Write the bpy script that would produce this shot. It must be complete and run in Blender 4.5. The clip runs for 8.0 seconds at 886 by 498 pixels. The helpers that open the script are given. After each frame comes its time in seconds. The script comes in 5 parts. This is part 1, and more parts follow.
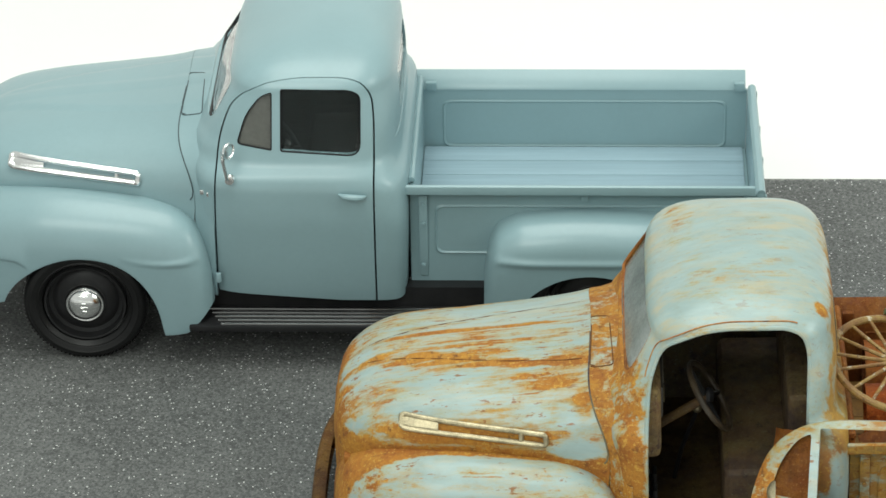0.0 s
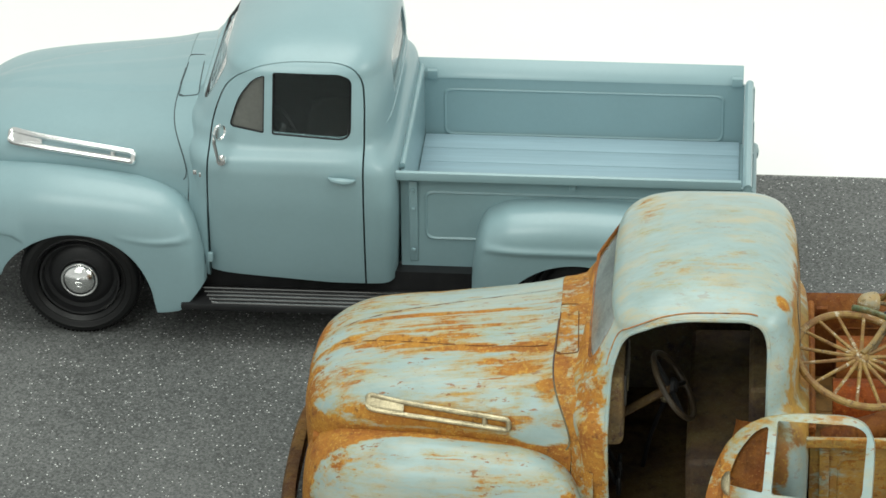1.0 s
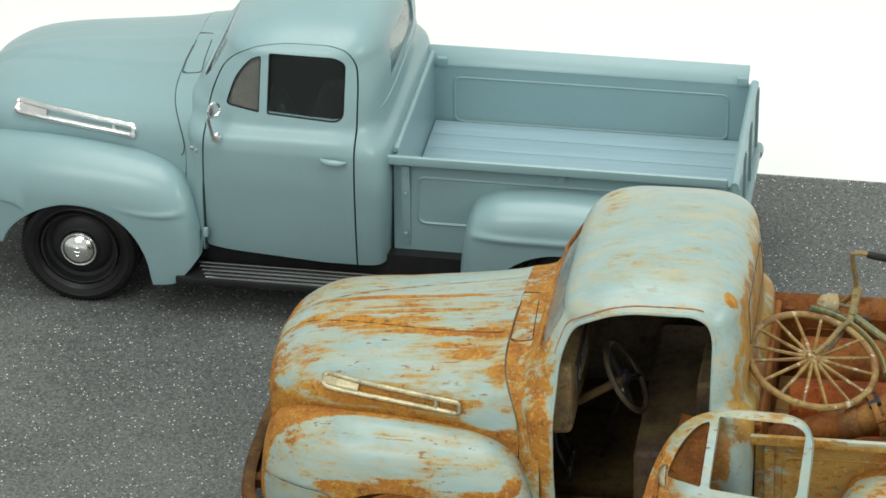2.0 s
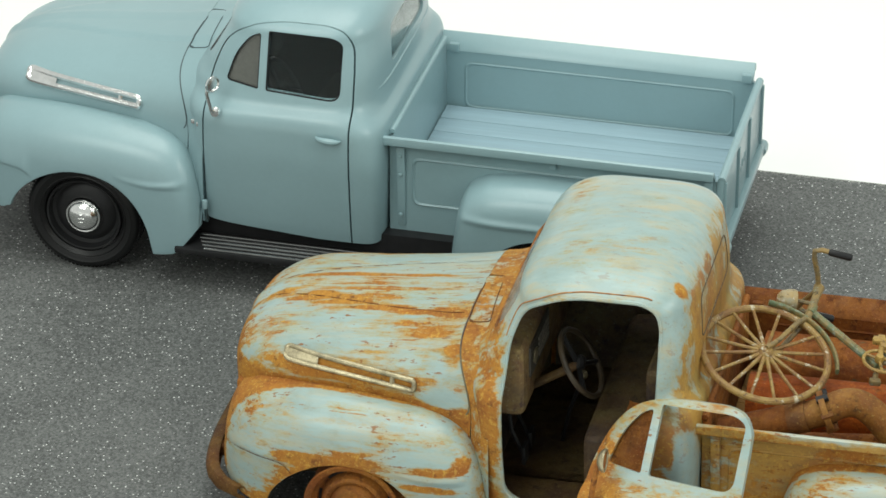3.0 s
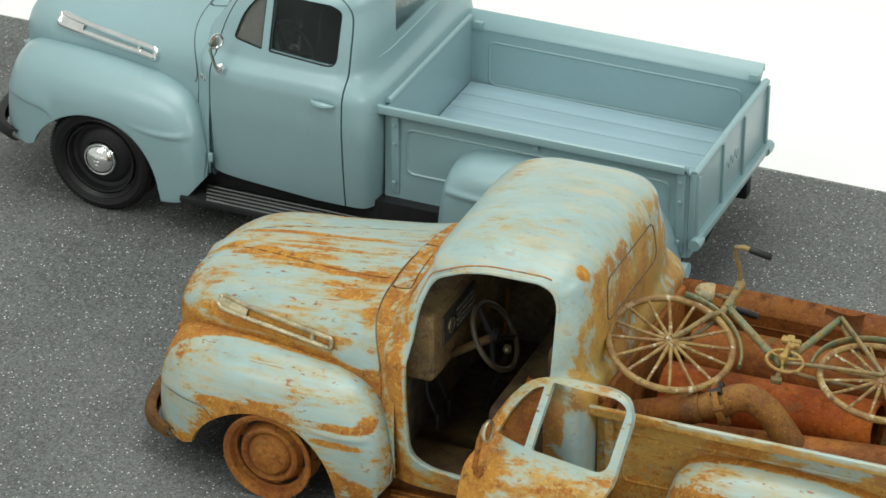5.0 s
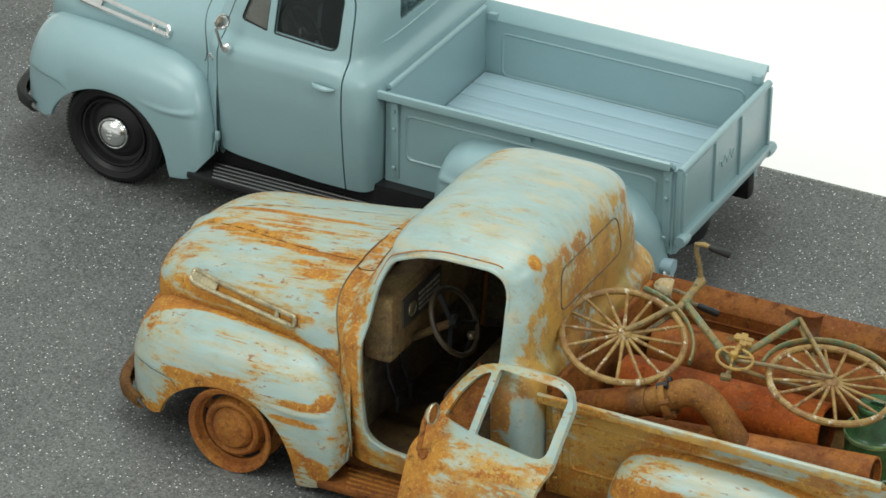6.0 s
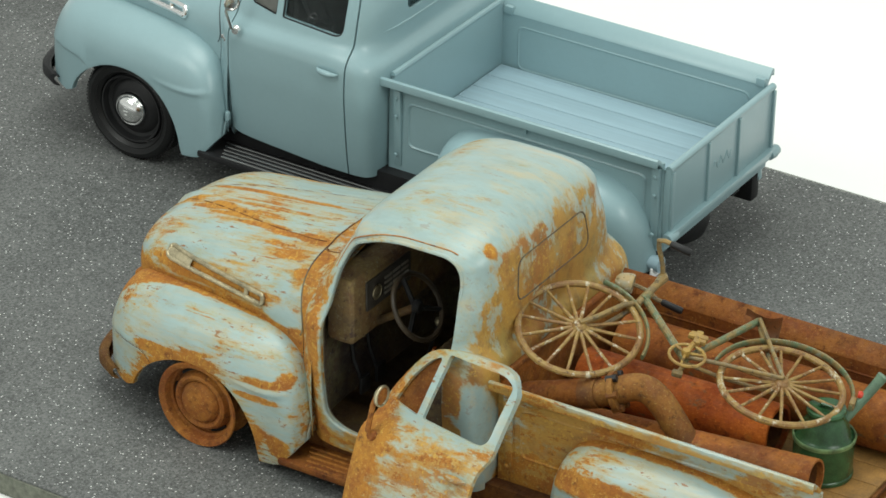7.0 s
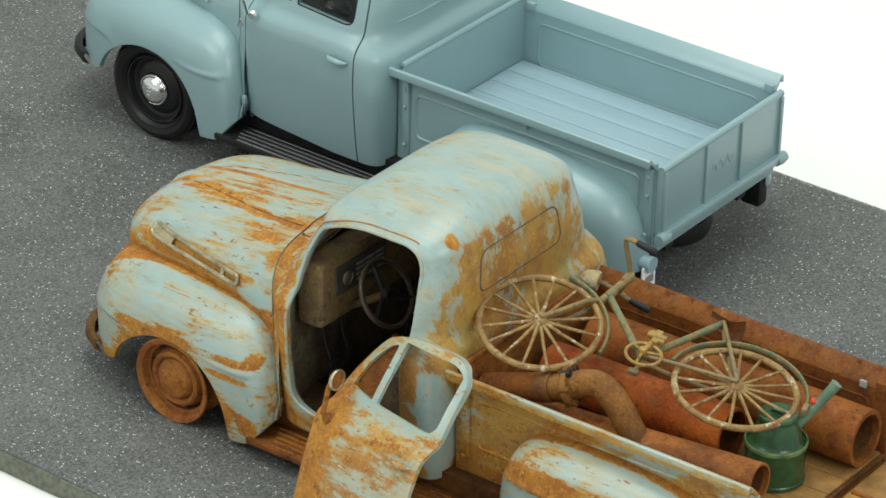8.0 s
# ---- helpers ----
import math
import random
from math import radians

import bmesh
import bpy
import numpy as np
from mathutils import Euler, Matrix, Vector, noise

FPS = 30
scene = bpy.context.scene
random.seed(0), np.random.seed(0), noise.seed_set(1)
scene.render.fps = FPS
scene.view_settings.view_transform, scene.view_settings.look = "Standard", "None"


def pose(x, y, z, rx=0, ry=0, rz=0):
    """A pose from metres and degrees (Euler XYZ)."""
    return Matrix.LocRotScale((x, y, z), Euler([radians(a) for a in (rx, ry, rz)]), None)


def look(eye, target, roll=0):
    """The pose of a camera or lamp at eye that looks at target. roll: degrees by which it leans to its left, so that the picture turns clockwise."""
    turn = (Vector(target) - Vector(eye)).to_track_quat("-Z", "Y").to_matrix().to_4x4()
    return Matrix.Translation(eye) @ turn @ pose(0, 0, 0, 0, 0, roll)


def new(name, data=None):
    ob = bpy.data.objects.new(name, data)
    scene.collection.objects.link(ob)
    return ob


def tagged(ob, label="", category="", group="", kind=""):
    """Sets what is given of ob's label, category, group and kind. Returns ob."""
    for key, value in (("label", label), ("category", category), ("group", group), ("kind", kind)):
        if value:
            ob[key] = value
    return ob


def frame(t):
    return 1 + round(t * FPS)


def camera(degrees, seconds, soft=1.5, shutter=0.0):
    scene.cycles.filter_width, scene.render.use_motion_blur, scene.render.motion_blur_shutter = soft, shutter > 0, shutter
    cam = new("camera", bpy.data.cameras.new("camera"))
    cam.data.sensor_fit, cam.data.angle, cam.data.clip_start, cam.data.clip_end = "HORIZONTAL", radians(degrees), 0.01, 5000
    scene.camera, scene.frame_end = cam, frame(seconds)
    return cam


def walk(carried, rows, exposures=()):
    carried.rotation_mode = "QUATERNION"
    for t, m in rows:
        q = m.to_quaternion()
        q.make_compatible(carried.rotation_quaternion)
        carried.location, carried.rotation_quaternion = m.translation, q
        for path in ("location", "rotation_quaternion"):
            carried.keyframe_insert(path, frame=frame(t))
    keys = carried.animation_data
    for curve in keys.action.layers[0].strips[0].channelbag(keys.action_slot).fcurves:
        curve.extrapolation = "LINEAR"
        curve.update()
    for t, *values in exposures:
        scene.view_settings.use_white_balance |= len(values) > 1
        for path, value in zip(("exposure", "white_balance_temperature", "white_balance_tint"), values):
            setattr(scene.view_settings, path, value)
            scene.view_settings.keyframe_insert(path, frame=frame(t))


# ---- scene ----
# Two 1:25 scale model pickup trucks on a display board; K turns full-size metres into model metres.
K = 0.04
cam = camera(14.0, 8.0, soft=1.6)
PATH = [
    (0, (2.787, -18.448, 10.592), (2.053, -0.995, 0.854), -0.95),
    (0.5, (3.140, -18.543, 10.634), (2.097, -1.114, 0.880), -0.86),
    (1, (3.704, -18.633, 10.657), (2.154, -1.242, 0.902), -0.69),
    (1.5, (4.437, -18.696, 10.701), (2.222, -1.386, 0.931), -0.55),
    (3, (6.672, -18.715, 10.782), (2.480, -1.776, 1.009), -0.05),
    (3.5, (7.410, -18.655, 10.814), (2.581, -1.891, 1.034), 0.15),
    (4, (8.128, -18.583, 10.880), (2.694, -2.020, 1.075), 0.36),
    (4.5, (8.885, -18.456, 10.921), (2.812, -2.124, 1.103), 0.46),
    (6, (11.149, -17.887, 11.050), (3.210, -2.399, 1.196), 0.84),
    (6.5, (11.907, -17.620, 11.085), (3.352, -2.468, 1.224), 0.98),
    (7, (12.617, -17.313, 11.105), (3.476, -2.509, 1.241), 1.11),
    (7.5, (13.315, -16.972, 11.130), (3.598, -2.543, 1.261), 1.32),
    (8, (14.025, -16.573, 11.150), (3.713, -2.565, 1.280), 1.39),
]
walk(cam, [(t, look([K * v for v in e], [K * v for v in g], r)) for t, e, g, r in PATH], exposures=[(0, -0.05), (4, -0.04), (8, -0.03)])

# ---- light: a white light tent with three soft boxes ----
world = bpy.data.worlds.new("light_tent")
scene.world = world
world.use_nodes = True
world.node_tree.nodes["Background"].inputs["Color"].default_value = (0.95, 1.0, 0.94, 1)
world.node_tree.nodes["Background"].inputs["Strength"].default_value = 0.62


def softbox(name, eye, target, size, power):
    lamp = bpy.data.lights.new(name, "AREA")
    lamp.shape, lamp.size, lamp.size_y, lamp.energy = "RECTANGLE", K * size[0], K * size[1], power
    lamp.color = (0.95, 1.0, 0.93)
    ob = new(name, lamp)
    ob.matrix_world = look([K * v for v in eye], [K * v for v in target])
    return ob


softbox("softbox_top", (2.0, -1.8, 16.0), (2.5, -1.8, 0.0), (13, 9), 2.55)
softbox("softbox_side", (-2.0, -14.0, 13.0), (2.0, -1.5, 0.5), (7, 7), 1.4)
softbox("softbox_right", (17.0, -6.0, 11.0), (3.0, -1.0, 0.5), (6, 6), 1.1)


# ---- material helpers ----
class Mat:
    """A small wrapper round a node material."""

    def __init__(self, name):
        self.m = bpy.data.materials.new(name)
        self.m.use_nodes = True
        self.t = self.m.node_tree
        self.p = self.t.nodes["Principled BSDF"]
        self.co = None

    def node(self, kind, **inputs):
        n = self.t.nodes.new(kind)
        for key, value in inputs.items():
            self.feed(n.inputs[key.replace("_", " ")], value)
        return n

    def feed(self, socket, value):
        if isinstance(value, bpy.types.NodeSocket):
            self.t.links.new(value, socket)
        elif isinstance(value, tuple) and len(value) == 3 and socket.type == "RGBA":
            socket.default_value = (*value, 1)
        else:
            socket.default_value = value

    def coords(self, stretch=(1, 1, 1)):
        """Object coordinates in full-size metres."""
        if self.co is None:
            self.co = self.t.nodes.new("ShaderNodeTexCoord").outputs["Object"]
        n = self.node("ShaderNodeMapping", Vector=self.co, Scale=tuple(s / K for s in stretch))
        return n.outputs["Vector"]

    def noise(self, scale, detail=6, rough=0.6, stretch=(1, 1, 1), seed=0.0):
        n = self.node("ShaderNodeTexNoise", Vector=self.coords(stretch), Scale=scale, Detail=detail, Roughness=rough)
        n.noise_dimensions = "4D"
        n.inputs["W"].default_value = seed
        return n.outputs["Fac"]

    def math(self, op, a, b=0.0):
        n = self.t.nodes.new("ShaderNodeMath")
        n.operation = op
        self.feed(n.inputs[0], a)
        self.feed(n.inputs[1], b)
        return n.outputs[0]

    def step(self, value, lo, hi, to_lo=0.0, to_hi=1.0):
        n = self.node("ShaderNodeMapRange", Value=value, From_Min=lo, From_Max=hi, To_Min=to_lo, To_Max=to_hi)
        n.interpolation_type = "SMOOTHSTEP"
        return n.outputs[0]

    def mix(self, fac, a, b):
        n = self.t.nodes.new("ShaderNodeMix")
        n.data_type = "RGBA"
        self.feed(n.inputs[0], fac)
        self.feed(n.inputs[6], a)
        self.feed(n.inputs[7], b)
        return n.outputs[2]

    def axis(self, k):
        n = self.node("ShaderNodeSeparateXYZ", Vector=self.coords())
        return n.outputs[k]

    def bump(self, height, strength, dist, after=None):
        n = self.node("ShaderNodeBump", Height=height, Strength=strength, Distance=dist * K)
        if after is not None:
            self.feed(n.inputs["Normal"], after)
        return n.outputs[0]

    def set(self, **inputs):
        for key, value in inputs.items():
            self.feed(self.p.inputs[key.replace("_", " ")], value)
        return self


def plain(name, colour, rough=0.5, metal=0.0, vary=0.12, scale=6.0, grain=0.15, **more):
    """A surface of one colour with patches, grain and fine relief."""
    m = Mat(name)
    patch, fine = m.noise(scale, 4), m.noise(scale * 14, 3, 0.7)
    f = m.math("ADD", m.math("MULTIPLY", patch, 0.65), m.math("MULTIPLY", fine, 0.35))
    dark = tuple(c * (1 - vary) for c in colour)
    light = tuple(min(1, c * (1 + vary)) for c in colour)
    m.set(Base_Color=m.mix(m.step(f, 0.3, 0.7), dark, light), Metallic=metal, Roughness=m.step(fine, 0.2, 0.8, rough * 0.85, min(1, rough * 1.15)))
    if grain:
        m.set(Normal=m.bump(fine, grain, 0.004))
    return m.set(**more).m


RUST = [(0.115, 0.048, 0.020), (0.37, 0.140, 0.024), (0.44, 0.212, 0.034), (0.33, 0.222, 0.052)]


def rust_colour(m, seed):
    n1, n2, n3 = m.noise(3.0, 7, 0.65, seed=seed + 5), m.noise(16, 5, 0.7, seed=seed + 9), m.noise(60, 3, 0.7, seed=seed)
    c = m.mix(m.step(n1, 0.35, 0.62), RUST[1], RUST[2])
    c = m.mix(m.step(n2, 0.52, 0.70), c, RUST[0])
    c = m.mix(m.step(n1, 0.62, 0.72), c, RUST[3])
    c = m.mix(m.math("MULTIPLY", m.step(m.noise(6.5, 6, 0.7, seed=seed + 44), 0.46, 0.62), 0.7), c, (0.25, 0.082, 0.020))
    c = m.mix(m.math("MULTIPLY", m.step(m.noise(42, 5, 0.75, seed=seed + 21), 0.42, 0.66), 0.45), c, (0.20, 0.075, 0.022))
    return m.mix(m.math("MULTIPLY", m.step(n3, 0.57, 0.68), 0.7), c, (0.60, 0.37, 0.10)), n2, n3


def weathered(name, amount=0.5, zones=(), stretch=(0.8, 3.2, 3.2), seed=0.0, paint=(0.268, 0.358, 0.350), spots=(), washes=(), chippy=1.12, streaks=0.9, tan=0.54):
    """Faded pale blue paint, stained ochre and broken by rust. zones: (axis, from, to, extra) adds rust along an axis; axis 3 is the distance from the middle.
    spots: (centre, radii, extra) adds a rusted patch; washes: as zones, but only the ochre stain."""
    m = Mat(name)
    wide = tuple(0.6 + 0.4 * s for s in stretch)
    big, mid = m.noise(2.0, 7, 0.6, wide, seed), m.noise(4.6, 9, 0.66, stretch, seed + 3)
    fine, chips = m.noise(15, 6, 0.72, stretch, seed + 7), m.noise(34, 4, 0.7, seed=seed + 8)
    f = m.math("ADD", m.math("MULTIPLY", big, 0.41), m.math("MULTIPLY", mid, 0.36))
    f = m.math("ADD", f, m.math("ADD", m.math("MULTIPLY", fine, 0.17), m.math("MULTIPLY", chips, 0.06)))
    f = m.math("ADD", f, amount - 0.5)
    for ax, a, b, extra in zones:
        v = m.math("ABSOLUTE", m.axis(1)) if ax == 3 else m.axis(ax)
        f = m.math("ADD", f, m.step(v, a, b, 0.0, extra))

    def patch(centre, radii, extra):
        n = m.t.nodes.new("ShaderNodeVectorMath")
        n.operation = "SUBTRACT"
        m.feed(n.inputs[0], m.coords())
        n.inputs[1].default_value = centre
        d = m.t.nodes.new("ShaderNodeVectorMath")
        d.operation = "DIVIDE"
        m.feed(d.inputs[0], n.outputs[0])
        d.inputs[1].default_value = radii
        q = m.t.nodes.new("ShaderNodeVectorMath")
        q.operation = "LENGTH"
        m.feed(q.inputs[0], d.outputs[0])
        return m.step(q.outputs["Value"], 0.5, 1.15, extra, 0.0)

    for spot in spots:
        f = m.math("ADD", f, patch(*spot))
    g = m.math("ADD", f, 0.006)
    broken = m.step(m.noise(2.6, 6, 0.65, (0.6, 2.0, 1.3), seed + 90), 0.42, 0.56, 0.25, 1.0)
    for w in washes:
        g = m.math("ADD", g, m.math("MULTIPLY", broken, patch(*w) if len(w) == 3 else m.step(m.axis(w[0]), w[1], w[2], 0.0, w[3])))
    streak = m.noise(7, 6, 0.7, (stretch[0] * 0.4, stretch[1], stretch[2]), seed + 31)
    g = m.math("ADD", g, m.math("MULTIPLY", m.math("SUBTRACT", streak, 0.5), 0.14))
    grains = m.step(m.noise(48, 4, 0.75, (0.6, 1, 1), seed + 33), 0.40, 0.58)
    bare, stain = m.step(m.math("ADD", f, m.math("MULTIPLY", m.math("SUBTRACT", chips, 0.5), 0.10)), 0.528, 0.548), m.step(g, 0.442, 0.57)
    stain = m.math("SUBTRACT", stain, m.math("MULTIPLY", m.math("MULTIPLY", m.math("SUBTRACT", 1.0, stain), m.math("SUBTRACT", 1.0, grains)), m.math("MULTIPLY", stain, 0.8)))
    lines = m.math("MULTIPLY", m.step(streak, 0.60, 0.63), m.math("MULTIPLY", m.step(g, 0.455, 0.49), m.step(g, 0.54, 0.60, 1.0, 0.0)))
    bare = m.math("MAXIMUM", bare, m.math("MULTIPLY", lines, streaks))
    rust, n2, n3 = rust_colour(m, seed)
    chalk = m.mix(m.step(m.noise(5, 7, 0.65, stretch, seed + 13), 0.35, 0.7), paint, tuple(min(1, c * 1.16) for c in paint))
    thin = m.mix(m.step(m.noise(4, 5, 0.6, stretch, seed + 17), 0.4, 0.62), (0.42, 0.285, 0.10), (0.345, 0.31, 0.13))
    broad = m.noise(2.4, 4, 0.55, (0.7, 1.6, 0.8), seed + 18)
    deep = m.mix(m.step(broad, 0.36, 0.50), (0.33, 0.135, 0.026), (0.41, 0.220, 0.038))
    deep = m.mix(m.step(broad, 0.52, 0.64), deep, (0.35, 0.240, 0.058))
    deep = m.mix(m.math("MULTIPLY", m.step(m.noise(13, 6, 0.72, (0.7, 1.2, 1.0), seed + 61), 0.47, 0.66), 0.62), deep, (0.185, 0.105, 0.030))
    deep = m.mix(m.math("MULTIPLY", m.step(m.noise(30, 5, 0.75, seed=seed + 62), 0.55, 0.64), 0.65), deep, (0.47, 0.315, 0.075))
    deep = m.mix(m.math("MULTIPLY", m.step(m.noise(5.5, 5, 0.65, (0.5, 1.5, 1.0), seed + 63), 0.54, 0.64), 0.32), deep, (0.30, 0.295, 0.15))
    wash = m.mix(m.step(stain, 0.45, 0.95), thin, deep)
    tint = m.step(m.noise(5.5, 7, 0.7, (stretch[0] * 0.7, stretch[1] * 0.8, stretch[2] * 0.8), seed + 80), 0.44, 0.66)
    chalk = m.mix(m.math("MULTIPLY", tint, tan), chalk, (0.44, 0.37, 0.22))
    grime = m.step(m.noise(9, 7, 0.72, (0.8, 1.3, 1.3), seed + 55), 0.48, 0.72)
    chalk = m.mix(m.math("MULTIPLY", grime, 0.40), chalk, (0.235, 0.225, 0.135))
    chalk = m.mix(m.math("MULTIPLY", stain, 0.94), chalk, wash)
    flecks = m.noise(19, 4, 0.7, (0.55, 1.6, 1.6), seed + 8)
    flecks = m.math("MULTIPLY", m.step(flecks, 0.595, 0.63), m.step(m.noise(3.0, 3, 0.5, seed=seed + 40), 0.39, 0.52))
    chalk = m.mix(m.math("MULTIPLY", flecks, 0.85 * chippy), chalk, (0.24, 0.105, 0.035))
    crust = m.math("MULTIPLY", m.step(m.noise(34, 4, 0.75, seed=seed + 70), 0.55, 0.61), m.step(m.noise(4.5, 4, 0.6, seed=seed + 71), 0.43, 0.54))
    crust = m.math("MULTIPLY", crust, m.step(m.math("MAXIMUM", bare, stain), 0.6, 0.95))
    rust = m.mix(m.math("MULTIPLY", crust, 0.75), rust, (0.52, 0.30, 0.06))
    chalk = m.mix(m.math("MULTIPLY", crust, 0.75), chalk, (0.52, 0.31, 0.06))
    rough = m.math("ADD", m.math("ADD", 0.31, m.math("MULTIPLY", stain, 0.20)), m.math("MULTIPLY", bare, 0.20))
    h = m.math("ADD", m.math("MULTIPLY", bare, -0.3), m.math("MULTIPLY", m.math("MULTIPLY", n3, bare), 0.9))
    m.set(Base_Color=m.mix(bare, chalk, rust), Roughness=rough, Normal=m.bump(h, 0.5, 0.007))
    m.set(Specular_IOR_Level=m.step(m.math("MAXIMUM", bare, stain), 0, 1, 0.5, 0.22))
    return m.m


def rusty(name, tone=(1, 1, 1), seed=0.0, dark=0.0, green=0.0, flecks=0.0, stretch=(1, 1, 1)):
    m = Mat(name)
    c, n2, n3 = rust_colour(m, seed)
    c = m.mix(m.math("ADD", m.math("MULTIPLY", m.step(m.noise(2.2, 6, 0.7, stretch, seed=seed + 2), 0.45, 0.65), 0.5), dark), c, (0.06, 0.03, 0.018))
    tint = m.t.nodes.new("ShaderNodeMix")
    tint.data_type, tint.blend_type = "RGBA", "MULTIPLY"
    tint.inputs[0].default_value = 1
    m.feed(tint.inputs[6], c)
    m.feed(tint.inputs[7], tone)
    c = tint.outputs[2]
    if green:
        c = m.mix(m.math("MULTIPLY", m.step(m.noise(7, 5, 0.65, (0.6, 1, 1), seed + 50), 0.58, 0.66), green), c, (0.07, 0.085, 0.045))
    if flecks:
        c = m.mix(m.math("MULTIPLY", m.step(m.noise(13, 6, 0.75, (0.5, 1, 1), seed + 60), 0.64, 0.70), flecks), c, (0.38, 0.27, 0.09))
    m.set(Base_Color=c, Roughness=m.step(n2, 0.3, 0.7, 0.55, 0.9), Normal=m.bump(n3, 0.5, 0.010), Specular_IOR_Level=0.3)
    return m.m


def grit(name):
    """Dark grey abrasive sheet with glittering grains."""
    m = Mat(name)
    n = m.node("ShaderNodeTexVoronoi", Vector=m.coords(), Scale=78.0)
    rnd = m.node("ShaderNodeSeparateColor", Color=n.outputs["Color"])
    r, g = rnd.outputs[0], rnd.outputs[1]
    near = m.step(n.outputs["Distance"], 0.20, 0.50, 1.0, 0.0)
    spark = m.math("MULTIPLY", m.step(r, 0.91, 0.985), near)
    tone = m.math("ADD", m.math("MULTIPLY", m.noise(48, 4, 0.75), 0.55), m.math("ADD", m.math("MULTIPLY", g, 0.18), m.math("MULTIPLY", m.noise(0.9, 5), 0.30)))
    tone = m.step(tone, 0.36, 0.68)
    edge = m.math("ADD", m.axis(1), 1.3575)
    scuff = m.step(m.math("ADD", edge, m.math("MULTIPLY", m.noise(18, 5, 0.7), 0.10)), 2.815, 2.885)
    c = m.mix(tone, (0.048, 0.051, 0.050), (0.170, 0.175, 0.171))
    c = m.mix(m.math("MULTIPLY", scuff, m.step(g, 0.2, 0.7)), c, (0.42, 0.43, 0.38))
    c = m.mix(spark, c, (0.90, 0.91, 0.89))
    m.set(Base_Color=c, Roughness=m.step(spark, 0, 1, 0.58, 0.3), Normal=m.bump(m.math("ADD", m.math("MULTIPLY", near, g), m.noise(60, 3, 0.7)), 0.5, 0.010))
    m.set(Specular_IOR_Level=0.5)
    return m.m


BLUE = (0.243, 0.364, 0.394)
m_blue = plain("blue_grey_enamel", BLUE, 0.38, vary=0.04, scale=2.0, grain=0.06, Specular_IOR_Level=0.5, Coat_Weight=0.30, Coat_Roughness=0.22)


def planed(name, colour):
    """Painted boards with fine grain lines along their length."""
    m = Mat(name)
    lines, wide = m.noise(26, 5, 0.7, (0.05, 1.6, 1.6)), m.noise(4, 4, 0.6, (0.4, 2.2, 2.2), 3.0)
    c = m.mix(m.step(lines, 0.40, 0.62), tuple(v * 0.94 for v in colour), tuple(v * 1.05 for v in colour))
    c = m.mix(m.math("MULTIPLY", m.step(wide, 0.35, 0.7), 0.35), c, tuple(v * 0.90 for v in colour))
    return m.set(Base_Color=c, Roughness=0.46, Normal=m.bump(lines, 0.3, 0.005)).m


m_plank = planed("pale_blue_planks", (0.300, 0.425, 0.490))
m_black = plain("black_plastic", (0.016, 0.016, 0.017), 0.42, vary=0.3, scale=8, Specular_IOR_Level=0.25)
m_tyre = plain("tyre_rubber", (0.008, 0.008, 0.0085), 0.42, vary=0.2, scale=10, Specular_IOR_Level=0.35)
m_chrome = plain("chrome", (0.92, 0.92, 0.91), 0.08, 1.0, vary=0.12, scale=12, grain=0.2)
m_ribs = plain("glossy_rib_strips", (0.24, 0.24, 0.24), 0.14, 0.9, vary=0.1, scale=8, grain=0.03)
m_dullchrome = plain("worn_chrome", (0.36, 0.31, 0.20), 0.33, 0.65, vary=0.65, scale=9, grain=0.3)
m_dark = plain("dark_cabin", (0.055, 0.054, 0.052), 0.7, vary=0.3, scale=5)
m_white = plain("white_card", (0.88, 0.88, 0.87), 0.8, vary=0.01, scale=1, grain=0.02)
m_red = plain("red_plastic", (0.5, 0.045, 0.02), 0.35, vary=0.1)
m_ground = grit("glitter_abrasive_sheet")
m_oldwood = plain("ochre_stained_planks", (0.27, 0.140, 0.036), 0.65, vary=0.5, scale=7, grain=0.3)
m_edge = plain("cut_board_edge", (0.13, 0.137, 0.108), 0.85, vary=0.4, scale=26, grain=0.4)
m_rust = rusty("rust_brown", (0.78, 0.64, 0.6), 1.0)
m_rustred = rusty("rust_red", (0.54, 0.41, 0.36), 4.0, flecks=0.8)
m_redpipe = rusty("rust_orange_pipe", (0.98, 0.50, 0.28), 24.0, stretch=(0.35, 2, 2), green=0.75)
m_bigpipe = rusty("rust_wide_pipe", (0.66, 0.46, 0.36), 18.0, green=0.9)
m_rustpipe = rusty("rust_pipe", (0.62, 0.64, 0.72), 15.0, 0.02)
m_longpipe = rusty("rust_long_pipe", (0.74, 0.56, 0.50), 28.0, 0.0, flecks=0.4, stretch=(0.4, 1.5, 1.5))
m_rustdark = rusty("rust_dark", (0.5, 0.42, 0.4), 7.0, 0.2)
m_soot = rusty("sooty_rust", (0.47, 0.84, 2.5), 8.0, 0.16)
m_cabfloor = rusty("dirty_cab_floor", (0.27, 0.38, 0.66), 46.0, 0.18)
m_wheelrim = plain("worn_steering_rim", (0.040, 0.028, 0.016), 0.45, vary=0.6, scale=7)
m_glass = Mat("clear_plastic").set(Base_Color=(0.9, 0.95, 0.95), Roughness=0.05, Transmission_Weight=1.0, IOR=1.2).m
m_dirtyscreen = plain("dirt_filmed_glass", (0.55, 0.57, 0.53), 0.22, vary=0.40, scale=4, grain=0.05, Specular_IOR_Level=0.6, Transmission_Weight=0.55)
m_columntan = rusty("dusty_column", (0.28, 0.36, 0.60), 41.0, 0.20)
m_rustbar = rusty("rust_bumper", (0.40, 0.44, 0.52), 37.0, 0.12, flecks=0.3)
